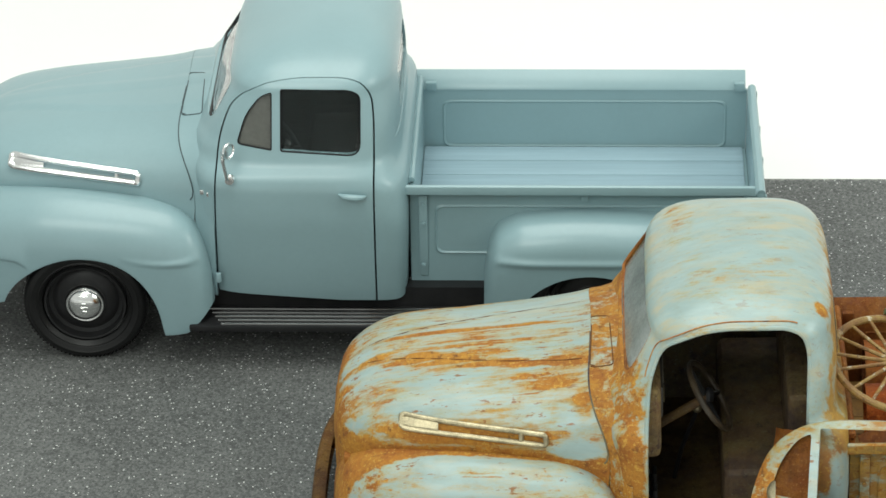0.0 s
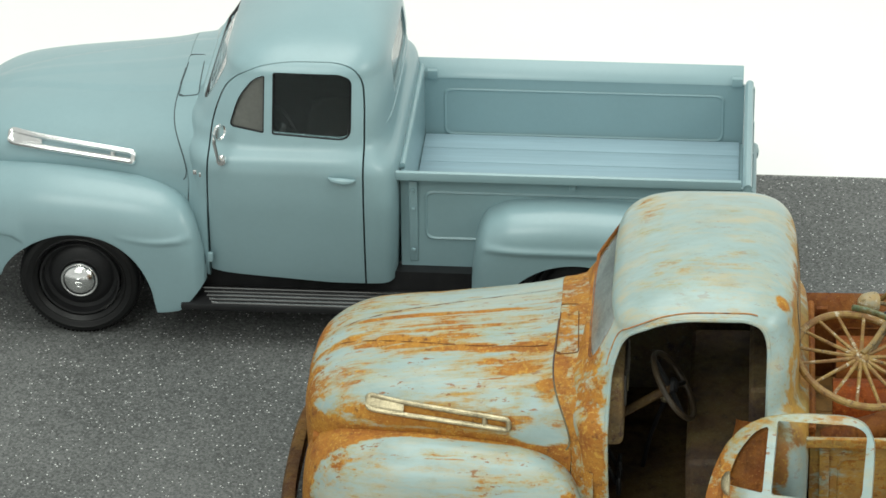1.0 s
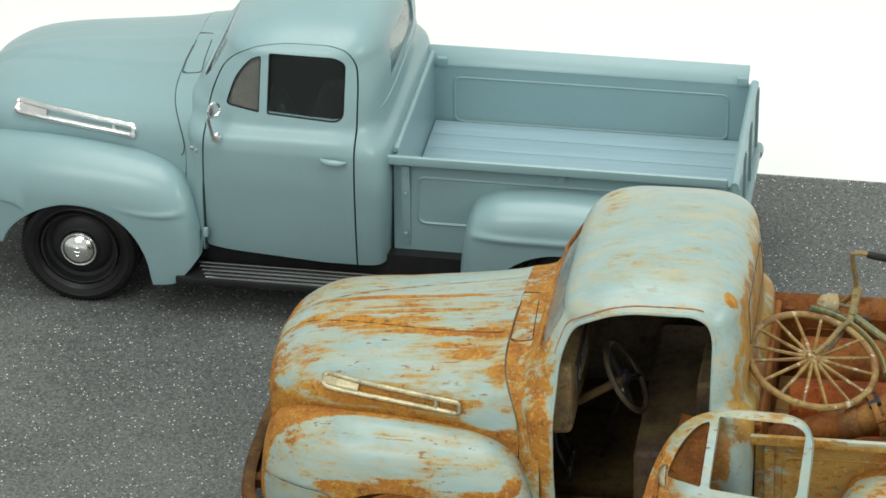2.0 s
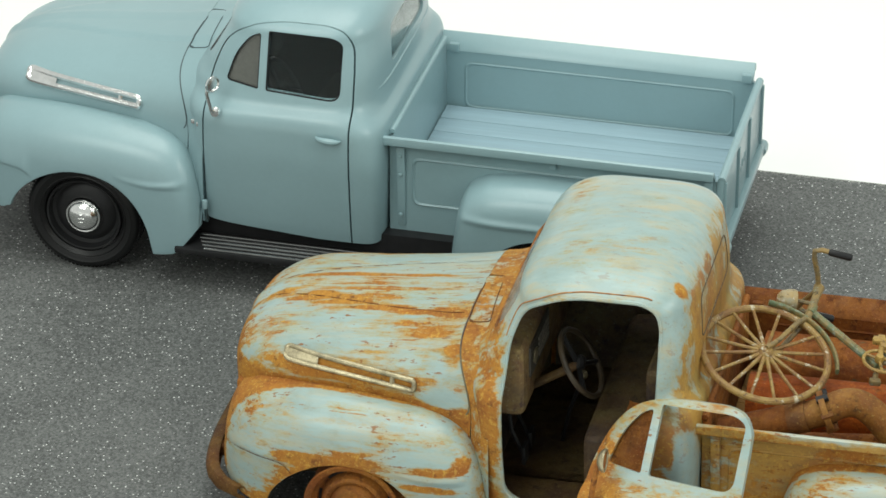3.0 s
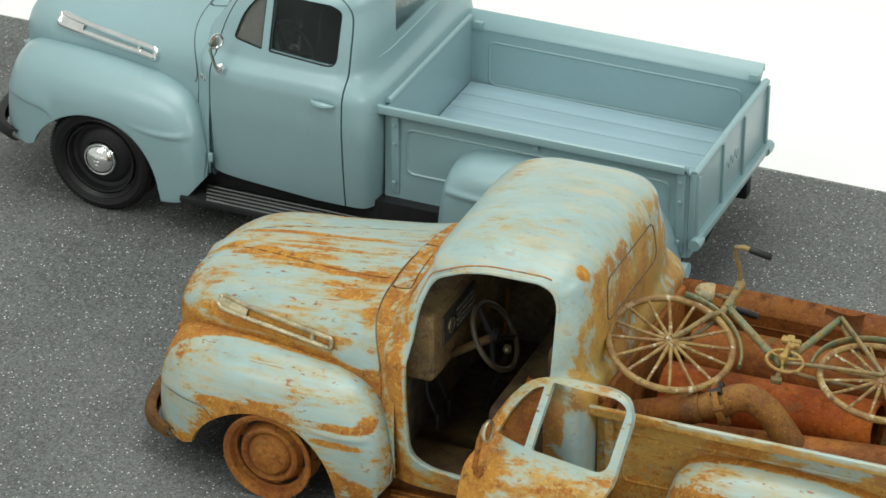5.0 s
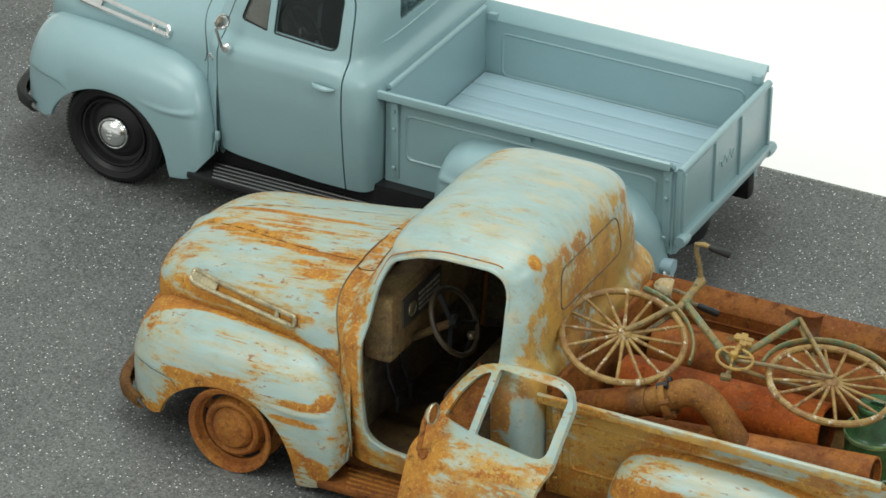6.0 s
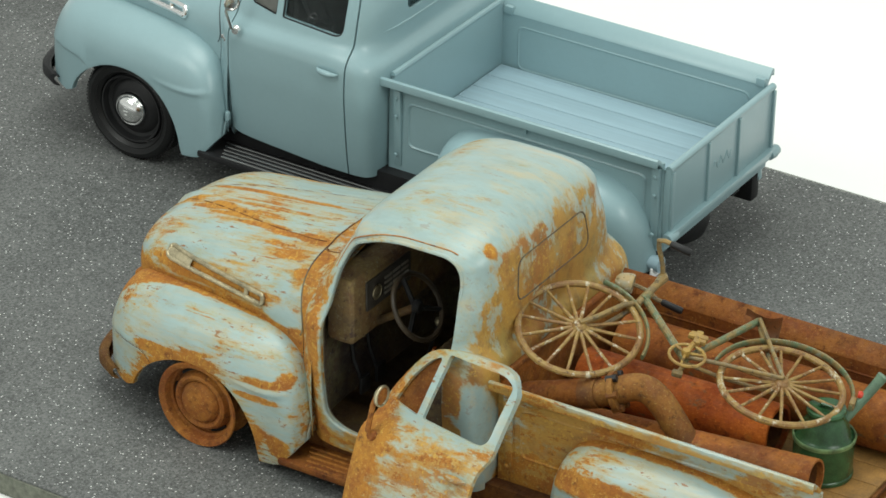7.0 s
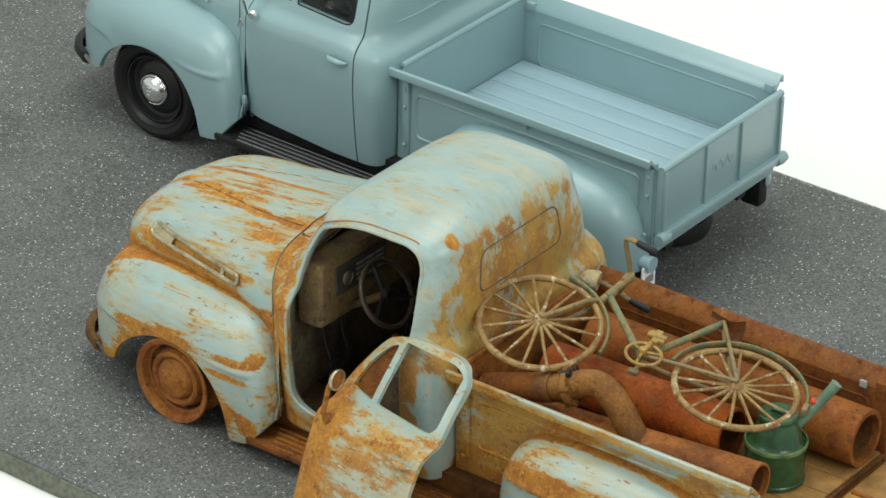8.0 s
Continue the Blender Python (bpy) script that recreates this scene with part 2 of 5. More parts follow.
m_steer = plain("dark_grey_plastic", (0.075, 0.078, 0.08), 0.25, vary=0.15)
m_gap = plain("shaded_panel_gap", (0.055, 0.080, 0.088), 0.6, vary=0.1)
m_drip = rusty("rust_drip_rail", (1.1, 1.15, 2.0), 33.0, 0.0, flecks=0.6)
m_dustglass = plain("dusty_glass", (0.25, 0.255, 0.235), 0.16, vary=0.14, scale=3, grain=0.0)


# ---- mesh helpers ----
def part(name, bm, material, parent=None, label="", smooth=35):
    """Links a bmesh, in full-size metres, as one mesh object under a thing or part."""
    bmesh.ops.scale(bm, vec=(K, K, K), verts=bm.verts)
    me = bpy.data.meshes.new(name)
    bm.to_mesh(me)
    bm.free()
    return mesh_part(name, me, material, parent, label, smooth)


def mesh_part(name, me, material, parent=None, label="", smooth=35):
    me.materials.clear()
    me.materials.append(material)
    if smooth:
        me.shade_smooth()
        me.set_sharp_from_angle(angle=radians(smooth))
    ob = new(name, me)
    if parent is not None:
        ob.parent = parent
    if label:
        ob["label"] = label
    return ob


def thing(name, at, label, category, group="", turn=(0, 0, 0)):
    ob = new(name)
    ob.empty_display_size = K * 0.2
    ob.matrix_world = pose(K * at[0], K * at[1], K * at[2], *turn)
    return tagged(ob, label, category, group)


def grid(rows, close_u=False, close_v=False, bm=None):
    """Quads over rows of points."""
    bm = bm or bmesh.new()
    vs = [[bm.verts.new(p) for p in row] for row in rows]
    nu, nv = len(vs), len(vs[0])
    for i in range(nu if close_u else nu - 1):
        for j in range(nv if close_v else nv - 1):
            a, b, c, d = vs[i][j], vs[(i + 1) % nu][j], vs[(i + 1) % nu][(j + 1) % nv], vs[i][(j + 1) % nv]
            if len({a, b, c, d}) == 4:
                bm.faces.new((a, b, c, d))
    return bm


def tidy(bm, dist=1e-4):
    bmesh.ops.remove_doubles(bm, verts=bm.verts, dist=dist)
    bmesh.ops.recalc_face_normals(bm, faces=bm.faces)
    return bm


def box(x0, x1, y0, y1, z0, z1, bevel=0.0, seg=2, bm=None):
    bm = bm or bmesh.new()
    r = bmesh.ops.create_cube(bm, size=1.0)
    for v in r["verts"]:
        v.co = ((x0 + x1) / 2 + v.co.x * (x1 - x0), (y0 + y1) / 2 + v.co.y * (y1 - y0), (z0 + z1) / 2 + v.co.z * (z1 - z0))
    if bevel:
        es = list({e for v in r["verts"] for e in v.link_edges})
        bmesh.ops.bevel(bm, geom=es, offset=bevel, segments=seg, profile=0.6, affect="EDGES", clamp_overlap=True)
    return bm


def prism(poly, axis, lo, hi, bevel=0.0, bm=None):
    """A polygon of (a, b) pairs pushed along an axis: 'y' takes (x, z), 'x' takes (y, z), 'z' takes (x, y)."""
    bm = bm or bmesh.new()
    put = {"y": lambda a, b, c: (a, c, b), "x": lambda a, b, c: (c, a, b), "z": lambda a, b, c: (a, b, c)}[axis]
    lows = [bm.verts.new(put(a, b, lo)) for a, b in poly]
    highs = [bm.verts.new(put(a, b, hi)) for a, b in poly]
    n = len(poly)
    fs = [bm.faces.new(lows), bm.faces.new(highs)]
    for i in range(n):
        fs.append(bm.faces.new((lows[i], lows[(i + 1) % n], highs[(i + 1) % n], highs[i])))
    bmesh.ops.recalc_face_normals(bm, faces=fs)
    if bevel:
        es = list({e for f in fs[:2] for e in f.edges})
        bmesh.ops.bevel(bm, geom=es, offset=bevel, segments=2, profile=0.6, affect="EDGES", clamp_overlap=True)
    return bm


def rounded(poly, r, seg=5):
    """Rounds the corners of a polygon; r is one radius or one a corner."""
    out, n = [], len(poly)
    for i in range(n):
        p, a, b = Vector(poly[i]), Vector(poly[i - 1]), Vector(poly[(i + 1) % n])
        q = r[i] if isinstance(r, (list, tuple)) else r
        if q <= 0:
            out.append(tuple(p))
            continue
        da, db = (a - p), (b - p)
        q = min(q, da.length * 0.48, db.length * 0.48)
        s, e = p + da.normalized() * q, p + db.normalized() * q
        for k in range(seg + 1):
            t = k / seg
            out.append(tuple((1 - t) ** 2 * s + 2 * t * (1 - t) * p + t * t * e))
    return out


def tube(points, r, n=10, closed=False, caps=True, bm=None, radii=None):
    """A round bar along points."""
    bm = bm or bmesh.new()
    pts = [Vector(p) for p in points]
    rings, up = [], None
    for i, p in enumerate(pts):
        a = pts[i - 1] if i or closed else p
        b = pts[(i + 1) % len(pts)] if i + 1 < len(pts) or closed else p
        d = (b - a).normalized()
        if up is None:
            up = d.orthogonal().normalized()
        up = (up - d * up.dot(d)).normalized()
        side = d.cross(up)
        q = radii[i] if radii else r
        rings.append([p + (up * math.cos(2 * math.pi * k / n) + side * math.sin(2 * math.pi * k / n)) * q for k in range(n)])
    grid(rings, close_u=closed, close_v=True, bm=bm)
    if caps and not closed:
        bm.verts.ensure_lookup_table()
        m = len(bm.verts)
        base = m - n * len(pts)
        bm.faces.new([bm.verts[base + k] for k in range(n)])
        bm.faces.new([bm.verts[m - n + k] for k in range(n)][::-1])
    bmesh.ops.recalc_face_normals(bm, faces=bm.faces)
    return bm


def spun(profile, n=40, axis="y", centre=(0, 0, 0), bm=None):
    """A turned body: (radius, offset) pairs spun round an axis."""
    rows = []
    for k in range(n):
        c, s = math.cos(2 * math.pi * k / n), math.sin(2 * math.pi * k / n)
        row = []
        for r, o in profile:
            p = {"y": (r * c, o, r * s), "x": (o, r * c, r * s), "z": (r * c, r * s, o)}[axis]
            row.append((p[0] + centre[0], p[1] + centre[1], p[2] + centre[2]))
        rows.append(row)
    return tidy(grid(rows, close_u=True, bm=bm), 1e-5)


def curve(x, table):
    """Smooth reading between rows of (x, value)."""
    if x <= table[0][0]:
        return table[0][1]
    for i in range(len(table) - 1):
        (x0, y0), (x1, y1) = table[i], table[i + 1]
        if x <= x1:
            h = x1 - x0
            s = (y1 - y0) / h
            s0 = (y0 - table[i - 1][1]) / (x0 - table[i - 1][0]) if i else s
            s1 = (table[i + 2][1] - y1) / (table[i + 2][0] - x1) if i + 2 < len(table) else s
            d0 = 0 if s0 * s <= 0 else 2 * s0 * s / (s0 + s)
            d1 = 0 if s1 * s <= 0 else 2 * s1 * s / (s1 + s)
            t = (x - x0) / h
            return (2 * t**3 - 3 * t**2 + 1) * y0 + (t**3 - 2 * t**2 + t) * h * d0 + (3 * t**2 - 2 * t**3) * y1 + (t**3 - t**2) * h * d1
    return table[-1][1]


def carved(bm, steps):
    """Cuts or keeps parts of a closed body: steps of (operation, cutter bmesh). Returns a bmesh."""
    def temp(b):
        me = bpy.data.meshes.new("temp")
        b.to_mesh(me)
        return new("temp", me)
    body = temp(bm)
    bm.free()
    cutters = []
    for op, cutter in steps:
        c = temp(cutter)
        cutter.free()
        cutters.append(c)
        mod = body.modifiers.new("cut", "BOOLEAN")
        mod.operation, mod.solver, mod.object = op, "EXACT", c
    bpy.context.view_layer.update()
    me = bpy.data.meshes.new_from_object(body.evaluated_get(bpy.context.evaluated_depsgraph_get()))
    out = bmesh.new()
    out.from_mesh(me)
    for ob in [body, *cutters]:
        data = ob.data
        bpy.data.objects.remove(ob)
        bpy.data.meshes.remove(data)
    bpy.data.meshes.remove(me)
    return out


def shift(bm, x=0, y=0, z=0):
    bmesh.ops.translate(bm, vec=(x, y, z), verts=bm.verts)
    return bm


def mirrored(bm):
    """The same body on the other side of the truck."""
    out = bm.copy()
    for v in out.verts:
        v.co.y = -v.co.y
    bmesh.ops.reverse_faces(out, faces=out.faces)
    return out


# ---- setting ----
bm = box(-7, 10, -4.17, 1.455, -0.14, 0.0, 0.008)
board = part("ground", bm, m_ground, smooth=0)
tagged(board, "dark grey glittering abrasive display board", "ground", kind="structure")
bm = box(-7, 10, -4.182, -4.171, -0.14, -0.012)
box(-7, 10, 1.456, 1.467, -0.14, -0.012, bm=bm)
tagged(part("trim", bm, m_edge, smooth=0), "olive grey gritty cut edge of the display board", "board edge", kind="structure")
bm = bmesh.new()
rows = []
for k in range(25):
    s = k / 24
    if s < 0.4:
        y, z = -23 + s / 0.4 * 33, -0.145
    elif s < 0.8:
        a = (s - 0.4) / 0.4 * math.pi / 2
        y, z = 10 + 5 * math.sin(a), -0.145 + 5 * (1 - math.cos(a))
    else:
        y, z = 15, 4.855 + (s - 0.8) / 0.2 * 11
    rows.append([(-20, y, z), (22, y, z)])
tagged(part("backdrop", grid(rows), m_white), "seamless white paper sweep under and behind the board", "backdrop", kind="structure")

# ---- the pickup's forms; x runs from the front axle to the tail, y to its right side, z up ----
SIDE = [(0.30, 0.815), (0.45, 0.845), (0.70, 0.875), (0.95, 0.893), (1.08, 0.892), (1.15, 0.878), (1.19, 0.850), (1.215, 0.824), (1.25, 0.812), (1.40, 0.775), (1.60, 0.722)]
FRONT = [(0.30, 0.64), (1.00, 0.63), (1.20, 0.61), (1.28, 0.62), (1.33, 0.665), (1.38, 0.698), (1.60, 0.835)]
REAR = [(0.30, 1.83), (1.06, 1.850), (1.105, 1.845), (1.13, 1.830), (1.155, 1.808), (1.19, 1.798), (1.25, 1.796), (1.40, 1.797), (1.60, 1.782)]
SQUARE_F = [(0.30, 6.6), (1.10, 6.6), (1.24, 4.8), (1.30, 4.6), (1.42, 4.8), (1.60, 4.6)]
SQUARE_R = [(0.30, 13.0), (0.80, 13.0), (1.00, 9.0), (1.15, 6.0), (1.26, 5.0), (1.34, 5.0), (1.60, 4.3)]
ROOF, EAVE = 1.827, 1.60


def cab_ring(z, inset, n=96):
    if z <= EAVE:
        w, f, r, q = curve(z, SIDE), curve(z, FRONT), curve(z, REAR), curve(z, SQUARE_F)
    else:
        g = max(0.0, 1 - ((z - EAVE) / (ROOF - EAVE)) ** 2.1) ** (1 / 2.3)
        c = 1.44
        w, f, r, q = 0.722 * g, c - (c - 0.835) * (0.1 + 0.9 * g ** 1.45), c + (1.782 - c) * (0.08 + 0.92 * g), 4.6 - 2.2 * (1 - g)
    w, f, r = max(0.01, w - inset), f + inset, r - inset
    c = 1.3 if z <= EAVE else 1.44 - 0.14 * g
    out = []
    for k in range(n):
        a = 2 * math.pi * k / n
        s, t = math.sin(a), math.cos(a)
        p = q if t > 0 else curve(z, SQUARE_R) - (0 if z <= EAVE else 1.6 * (1 - g))
        reach = (c - f) if t > 0 else (r - c)
        out.append((c - math.copysign(abs(t) ** (2 / p), t) * reach, -math.copysign(abs(s) ** (2 / p), s) * w, z))
    return out


def cab_levels():
    zs = [0.36 + (EAVE - 0.36) * k / 56 for k in range(57)]
    return zs + [EAVE + (ROOF - EAVE) * math.sin(math.pi / 2 * k / 14) for k in range(1, 15)]


def cab_shell(inset=0.035, start=0.0):
    zs = cab_levels()
    outer = [[(x, y, z - (start if z > EAVE else start * max(0, (z - 1.4) / (EAVE - 1.4)))) for x, y, z in cab_ring(z, start)] for z in zs]
    inner = [[(x, y, z - (inset if z > EAVE else inset * max(0, (z - 1.4) / (EAVE - 1.4)))) for x, y, z in cab_ring(z, inset)] for z in zs]
    bm = bmesh.new()
    n = len(outer[0])
    vo = [[bm.verts.new(p) for p in r] for r in outer]
    vi = [[bm.verts.new(p) for p in r] for r in inner]
    for vs in (vo, vi):
        for i in range(len(vs) - 1):
            for j in range(n):
                bm.faces.new((vs[i][j], vs[i][(j + 1) % n], vs[i + 1][(j + 1) % n], vs[i + 1][j]))
        bm.faces.new(vs[-1])
    for j in range(n):
        bm.faces.new((vo[0][j], vi[0][j], vi[0][(j + 1) % n], vo[0][(j + 1) % n]))
    bmesh.ops.recalc_face_normals(bm, faces=bm.faces)
    return bm


def front_x(z, y, inset=0.0):
    w, f, q = curve(z, SIDE) - inset, curve(z, FRONT) + inset, curve(z, SQUARE_F)
    return 1.3 - max(0, 1 - min(1, abs(y) / w) ** q) ** (1 / q) * (1.3 - f)


def rear_x(z, y, inset=0.0):
    w, r = curve(z, SIDE) - inset, curve(z, REAR) - inset
    p = curve(z, SQUARE_R)
    return 1.3 + max(0, 1 - min(1, abs(y) / w) ** p) ** (1 / p) * (r - 1.3)


def side_y(z, x, inset=0.0):
    w = (curve(z, SIDE) if z <= EAVE else 0.722 * max(0.0, 1 - ((z - EAVE) / (ROOF - EAVE)) ** 2.1) ** (1 / 2.3)) - inset
    f, r, q = curve(z, FRONT) + inset, curve(z, REAR) - inset, curve(z, SQUARE_F)
    p, s = (q, (1.3 - x) / (1.3 - f)) if x < 1.3 else (curve(z, SQUARE_R), (x - 1.3) / (r - 1.3))
    return max(0, 1 - min(1, max(0, s)) ** p) ** (1 / p) * w


def skin(kind, a0, a1, z0, z1, inset, n=14, side=-1):
    """A thin curved pane that follows the cab's form."""
    rows = []
    for i in range(n + 1):
        z = z0 + (z1 - z0) * i / n
        row = []
        for j in range(n + 1):
            a = a0 + (a1 - a0) * j / n
            row.append((front_x(z, a, inset), a, z) if kind == "front" else (rear_x(z, a, inset), a, z) if kind == "rear" else (a, side * side_y(z, a, inset), z))
        rows.append(row)
    bm = grid(rows)
    bmesh.ops.solidify(bm, geom=bm.faces, thickness=0.006)
    return bm


DOOR = rounded([(0.762, 0.415), (0.775, 1.10), (0.80, 1.36), (0.865, 1.52), (0.95, 1.605), (1.06, 1.665), (1.22, 1.69), (1.50, 1.69), (1.60, 1.66), (1.648, 1.58), (1.658, 1.45), (1.655, 0.345)],
               [0.01, 0.2, 0.1, 0.05, 0.05, 0.06, 0.08, 0.06, 0.05, 0.05, 0.05, 0.01], 3)
APERTURE = rounded([(0.835, 0.56), (0.825, 0.78), (0.825, 1.15), (0.845, 1.42), (0.90, 1.56), (0.97, 1.625), (1.08, 1.672), (1.22, 1.69), (1.53, 1.688), (1.612, 1.655), (1.640, 1.56), (1.625, 0.62), (1.54, 0.46), (0.96, 0.50)],
                   [0.08, 0.1, 0.1, 0.1, 0.05, 0.05, 0.06, 0.08, 0.06, 0.05, 0.06, 0.1, 0.08, 0.08], 4)
VENT = rounded([(0.893, 1.325), (1.095, 1.295), (1.100, 1.625), (1.03, 1.595), (0.945, 1.49)], [0.03, 0.015, 0.02, 0.05, 0.06], 4)
SASH = rounded([(1.140, 1.290), (1.590, 1.262), (1.592, 1.600), (1.530, 1.636), (1.145, 1.640)], [0.015, 0.075, 0.07, 0.06, 0.015], 5)


def grown(poly, d):
    """A polygon pushed outwards by d."""
    cx, cy = sum(p[0] for p in poly) / len(poly), sum(p[1] for p in poly) / len(poly)
    xs, ys = max(abs(p[0] - cx) for p in poly), max(abs(p[1] - cy) for p in poly)
    return [(cx + (x - cx) * (1 + d / xs), cy + (y - cy) * (1 + d / ys)) for x, y in poly]


SCREEN = rounded([(-0.59, 1.385), (0.59, 1.385), (0.53, 1.61), (-0.53, 1.61)], 0.07, 4)
BACKLIGHT = rounded([(-0.385, 1.35), (0.385, 1.35), (0.350, 1.592), (-0.350, 1.592)], 0.07, 4)

# hood: x against crown height, half width and height at the fender
CROWN = [(-0.78, 0.95), (-0.755, 1.04), (-0.70, 1.112), (-0.52, 1.200), (-0.20, 1.258), (0.15, 1.292), (0.615, 1.342), (0.757, 1.37)]
HOOD_W = [(-0.78, 0.24), (-0.75, 0.37), (-0.70, 0.455), (-0.62, 0.525), (-0.44, 0.600), (0.0, 0.655), (0.30, 0.695), (0.615, 0.765), (0.757, 0.850)]
SWELL = 0.74
HOOD_B = [(-0.78, 0.88), (-0.60, 0.92), (-0.44, 0.95), (0.0, 0.953), (0.30, 0.944), (0.615, 0.930), (0.757, 0.91)]

CREASE = [(-0.78, 0.04), (-0.57, 0.095), (-0.10, 0.22), (0.10, 0.262), (0.55, 0.315), (0.757, 0.32)]


def hood_row(x, n=96):
    zt, w, zb = curve(x, CROWN), curve(x, HOOD_W), curve(x, HOOD_B)
    out = []
    for k in range(n + 1):
        a = math.pi * k / n
        c, s = math.cos(a), math.sin(a)
        y = -math.copysign(abs(c) ** SWELL, c) * w
        z = zb + (zt - zb) * abs(s) ** SWELL
        q = min(1, max(0, (curve(x, CREASE) - abs(y)) / 0.016))
        crease = 0.011 * q * q * (3 - 2 * q)
        ridge = 0.012 * math.exp(-(y / 0.02) ** 2)
        q = min(1, max(0, (x - 0.30) / 0.312)) if x < 0.612 else max(0, (0.757 - x) / 0.145)
        seam = 0.035 * (c * c) ** 2 - 0.050 * (4 * c * c * s * s) - 0.055 * s ** 4
        out.append((x + seam * q * q, y, z + crease + ridge))
    return out


def reading(row, axis, value):
    """The point of a row where one coordinate first passes a value."""
    for p, q in zip(row, row[1:]):
        if (p[axis] - value) * (q[axis] - value) <= 0 and p[axis] != q[axis]:
            return Vector(p).lerp(Vector(q), (value - p[axis]) / (q[axis] - p[axis]))
    return Vector(row[-1])


def fender_top(x):
    return curve(x, [(-0.78, 0.62), (-0.74, 0.76), (-0.66, 0.88), (-0.50, 0.965), (-0.20, 1.005), (0.15, 0.985), (0.36, 0.955), (0.50, 0.92), (0.60, 0.865), (0.66, 0.79), (0.70, 0.69), (0.735, 0.52)])


def fender_out(x):
    return curve(x, [(-0.78, 0.55), (-0.75, 0.66), (-0.69, 0.76), (-0.60, 0.84), (-0.45, 0.905), (-0.20, 0.95), (0.10, 0.965), (0.45, 0.97), (0.60, 0.968), (0.68, 0.955), (0.735, 0.90)])


def fender_low(x):
    if -0.455 < x < 0.455:
        if x < 0:
            return 0.385 + 0.312 * (1 - (-x / 0.455) ** 1.9) ** 0.72
        base = 0.20
        return base + (0.697 - base) * math.sqrt(max(0, 1 - (abs(x) / 0.455) ** 2.3))
    return curve(x, [(-0.78, 0.47), (-0.70, 0.41), (-0.60, 0.368), (-0.52, 0.360), (-0.455, 0.385), (0.455, 0.20), (0.58, 0.215), (0.63, 0.26), (0.735, 0.39)])


def seam_z(x):
    """Height of the joint between the fender and its front apron."""
    return curve(x, [(-0.70, 0.640), (-0.57, 0.662), (-0.38, 0.655), (-0.33, 0.635), (-0.29, 0.590)])


def fender_crease(x, z):
    """A pressed ridge behind and before the wheel arch."""
    at = 0.664 + 0.6 * (x - 0.47) ** 2 if x > 0 else 0.655
    return 0.014 * math.exp(-((z - at) / 0.015) ** 2) * min(1, max(0, (x - 0.22) / 0.36)) + 0.012 * min(1, max(0, (z - seam_z(x)) / 0.010)) * math.exp(-((z - 0.655) / 0.09) ** 2) * min(1, max(0, (-0.29 - x) / 0.05))


def section(x, yi, yo, zt, drop, zl, m, tuck, py, pz, crease, root=None):
    """A fender's cross-section from its inner edge over the top and down to the lip, at even steps."""
    side, pts = zt - drop, []
    for k in range(121):
        a = math.pi / 2 * k / 120
        pts.append((yi + (yo - yi) * math.sin(a) ** py, side + (zt - side) * max(0, math.cos(a)) ** pz))
    for k in range(1, 61):
        s = k / 60
        pts.append((yo - tuck * s * s, side + (0.15 - side) * s))
    line = [pts[0]]
    for p, q in zip(pts, pts[1:]):
        if q[1] < zl:
            t = (p[1] - zl) / max(1e-6, p[1] - q[1])
            line.append((p[0] + (q[0] - p[0]) * t, zl))
            break
        line.append(q)
    run = [0.0]
    for p, q in zip(line, line[1:]):
        run.append(run[-1] + math.hypot(q[0] - p[0], q[1] - p[1]))
    out, i = [], 0
    for k in range(m + 1):
        d = min(run[-1], 1.05 * k / m)
        while i < len(run) - 2 and run[i + 1] < d:
            i += 1
        t = (d - run[i]) / max(1e-9, run[i + 1] - run[i])
        y, z = line[i][0] + (line[i + 1][0] - line[i][0]) * t, line[i][1] + (line[i + 1][1] - line[i][1]) * t
        push = crease(x, z) * min(1, max(0, (y - yi) / (yo - yi) - 0.5) * 2)
        y = min(y, yo)
        dip = (zt - root) * max(0, 1 - (y - yi) / 0.16) ** 2 if root is not None else 0
        out.append((x, -y - push, z - dip))
    x0, y0, z0 = out[-1]
    return out + [(x, y0 + 0.035, z0 - 0.002), (x, y0 + 0.045, z0 + 0.03)]


def fender_row(x):
    yi, zt = curve(x, HOOD_W) - 0.03, fender_top(x)
    return section(x, yi, fender_out(x), zt, 0.33, fender_low(x), 120, 0.02, 0.8, 0.75, fender_crease, min(curve(x, HOOD_B) + 0.005, zt - 0.01))


def front_fender():
    xs = [-0.78 + 1.515 * k / 150 for k in range(151)]
    bm = grid([fender_row(x) for x in xs])
    a = [v for v in fender_row(0.735)]
    bmesh.ops.remove_doubles(bm, verts=bm.verts, dist=2e-4)
    a = [p for i, p in enumerate(a) if i == 0 or (Vector(p) - Vector(a[i - 1])).length > 1e-4]
    bm.faces.new([bm.verts.new(p) for p in a] + [bm.verts.new((0.735, -0.70, a[-2][2]))])
    return bm


REAR_TOP = [(2.27, 0.50), (2.30, 0.68), (2.36, 0.79), (2.50, 0.852), (2.80, 0.872), (3.10, 0.863), (3.38, 0.825), (3.58, 0.75), (3.69, 0.63), (3.75, 0.48), (3.77, 0.36)]
REAR_OUT = [(2.27, 0.84), (2.35, 0.905), (2.60, 0.935), (3.00, 0.935), (3.40, 0.915), (3.62, 0.87), (3.72, 0.80), (3.77, 0.72)]


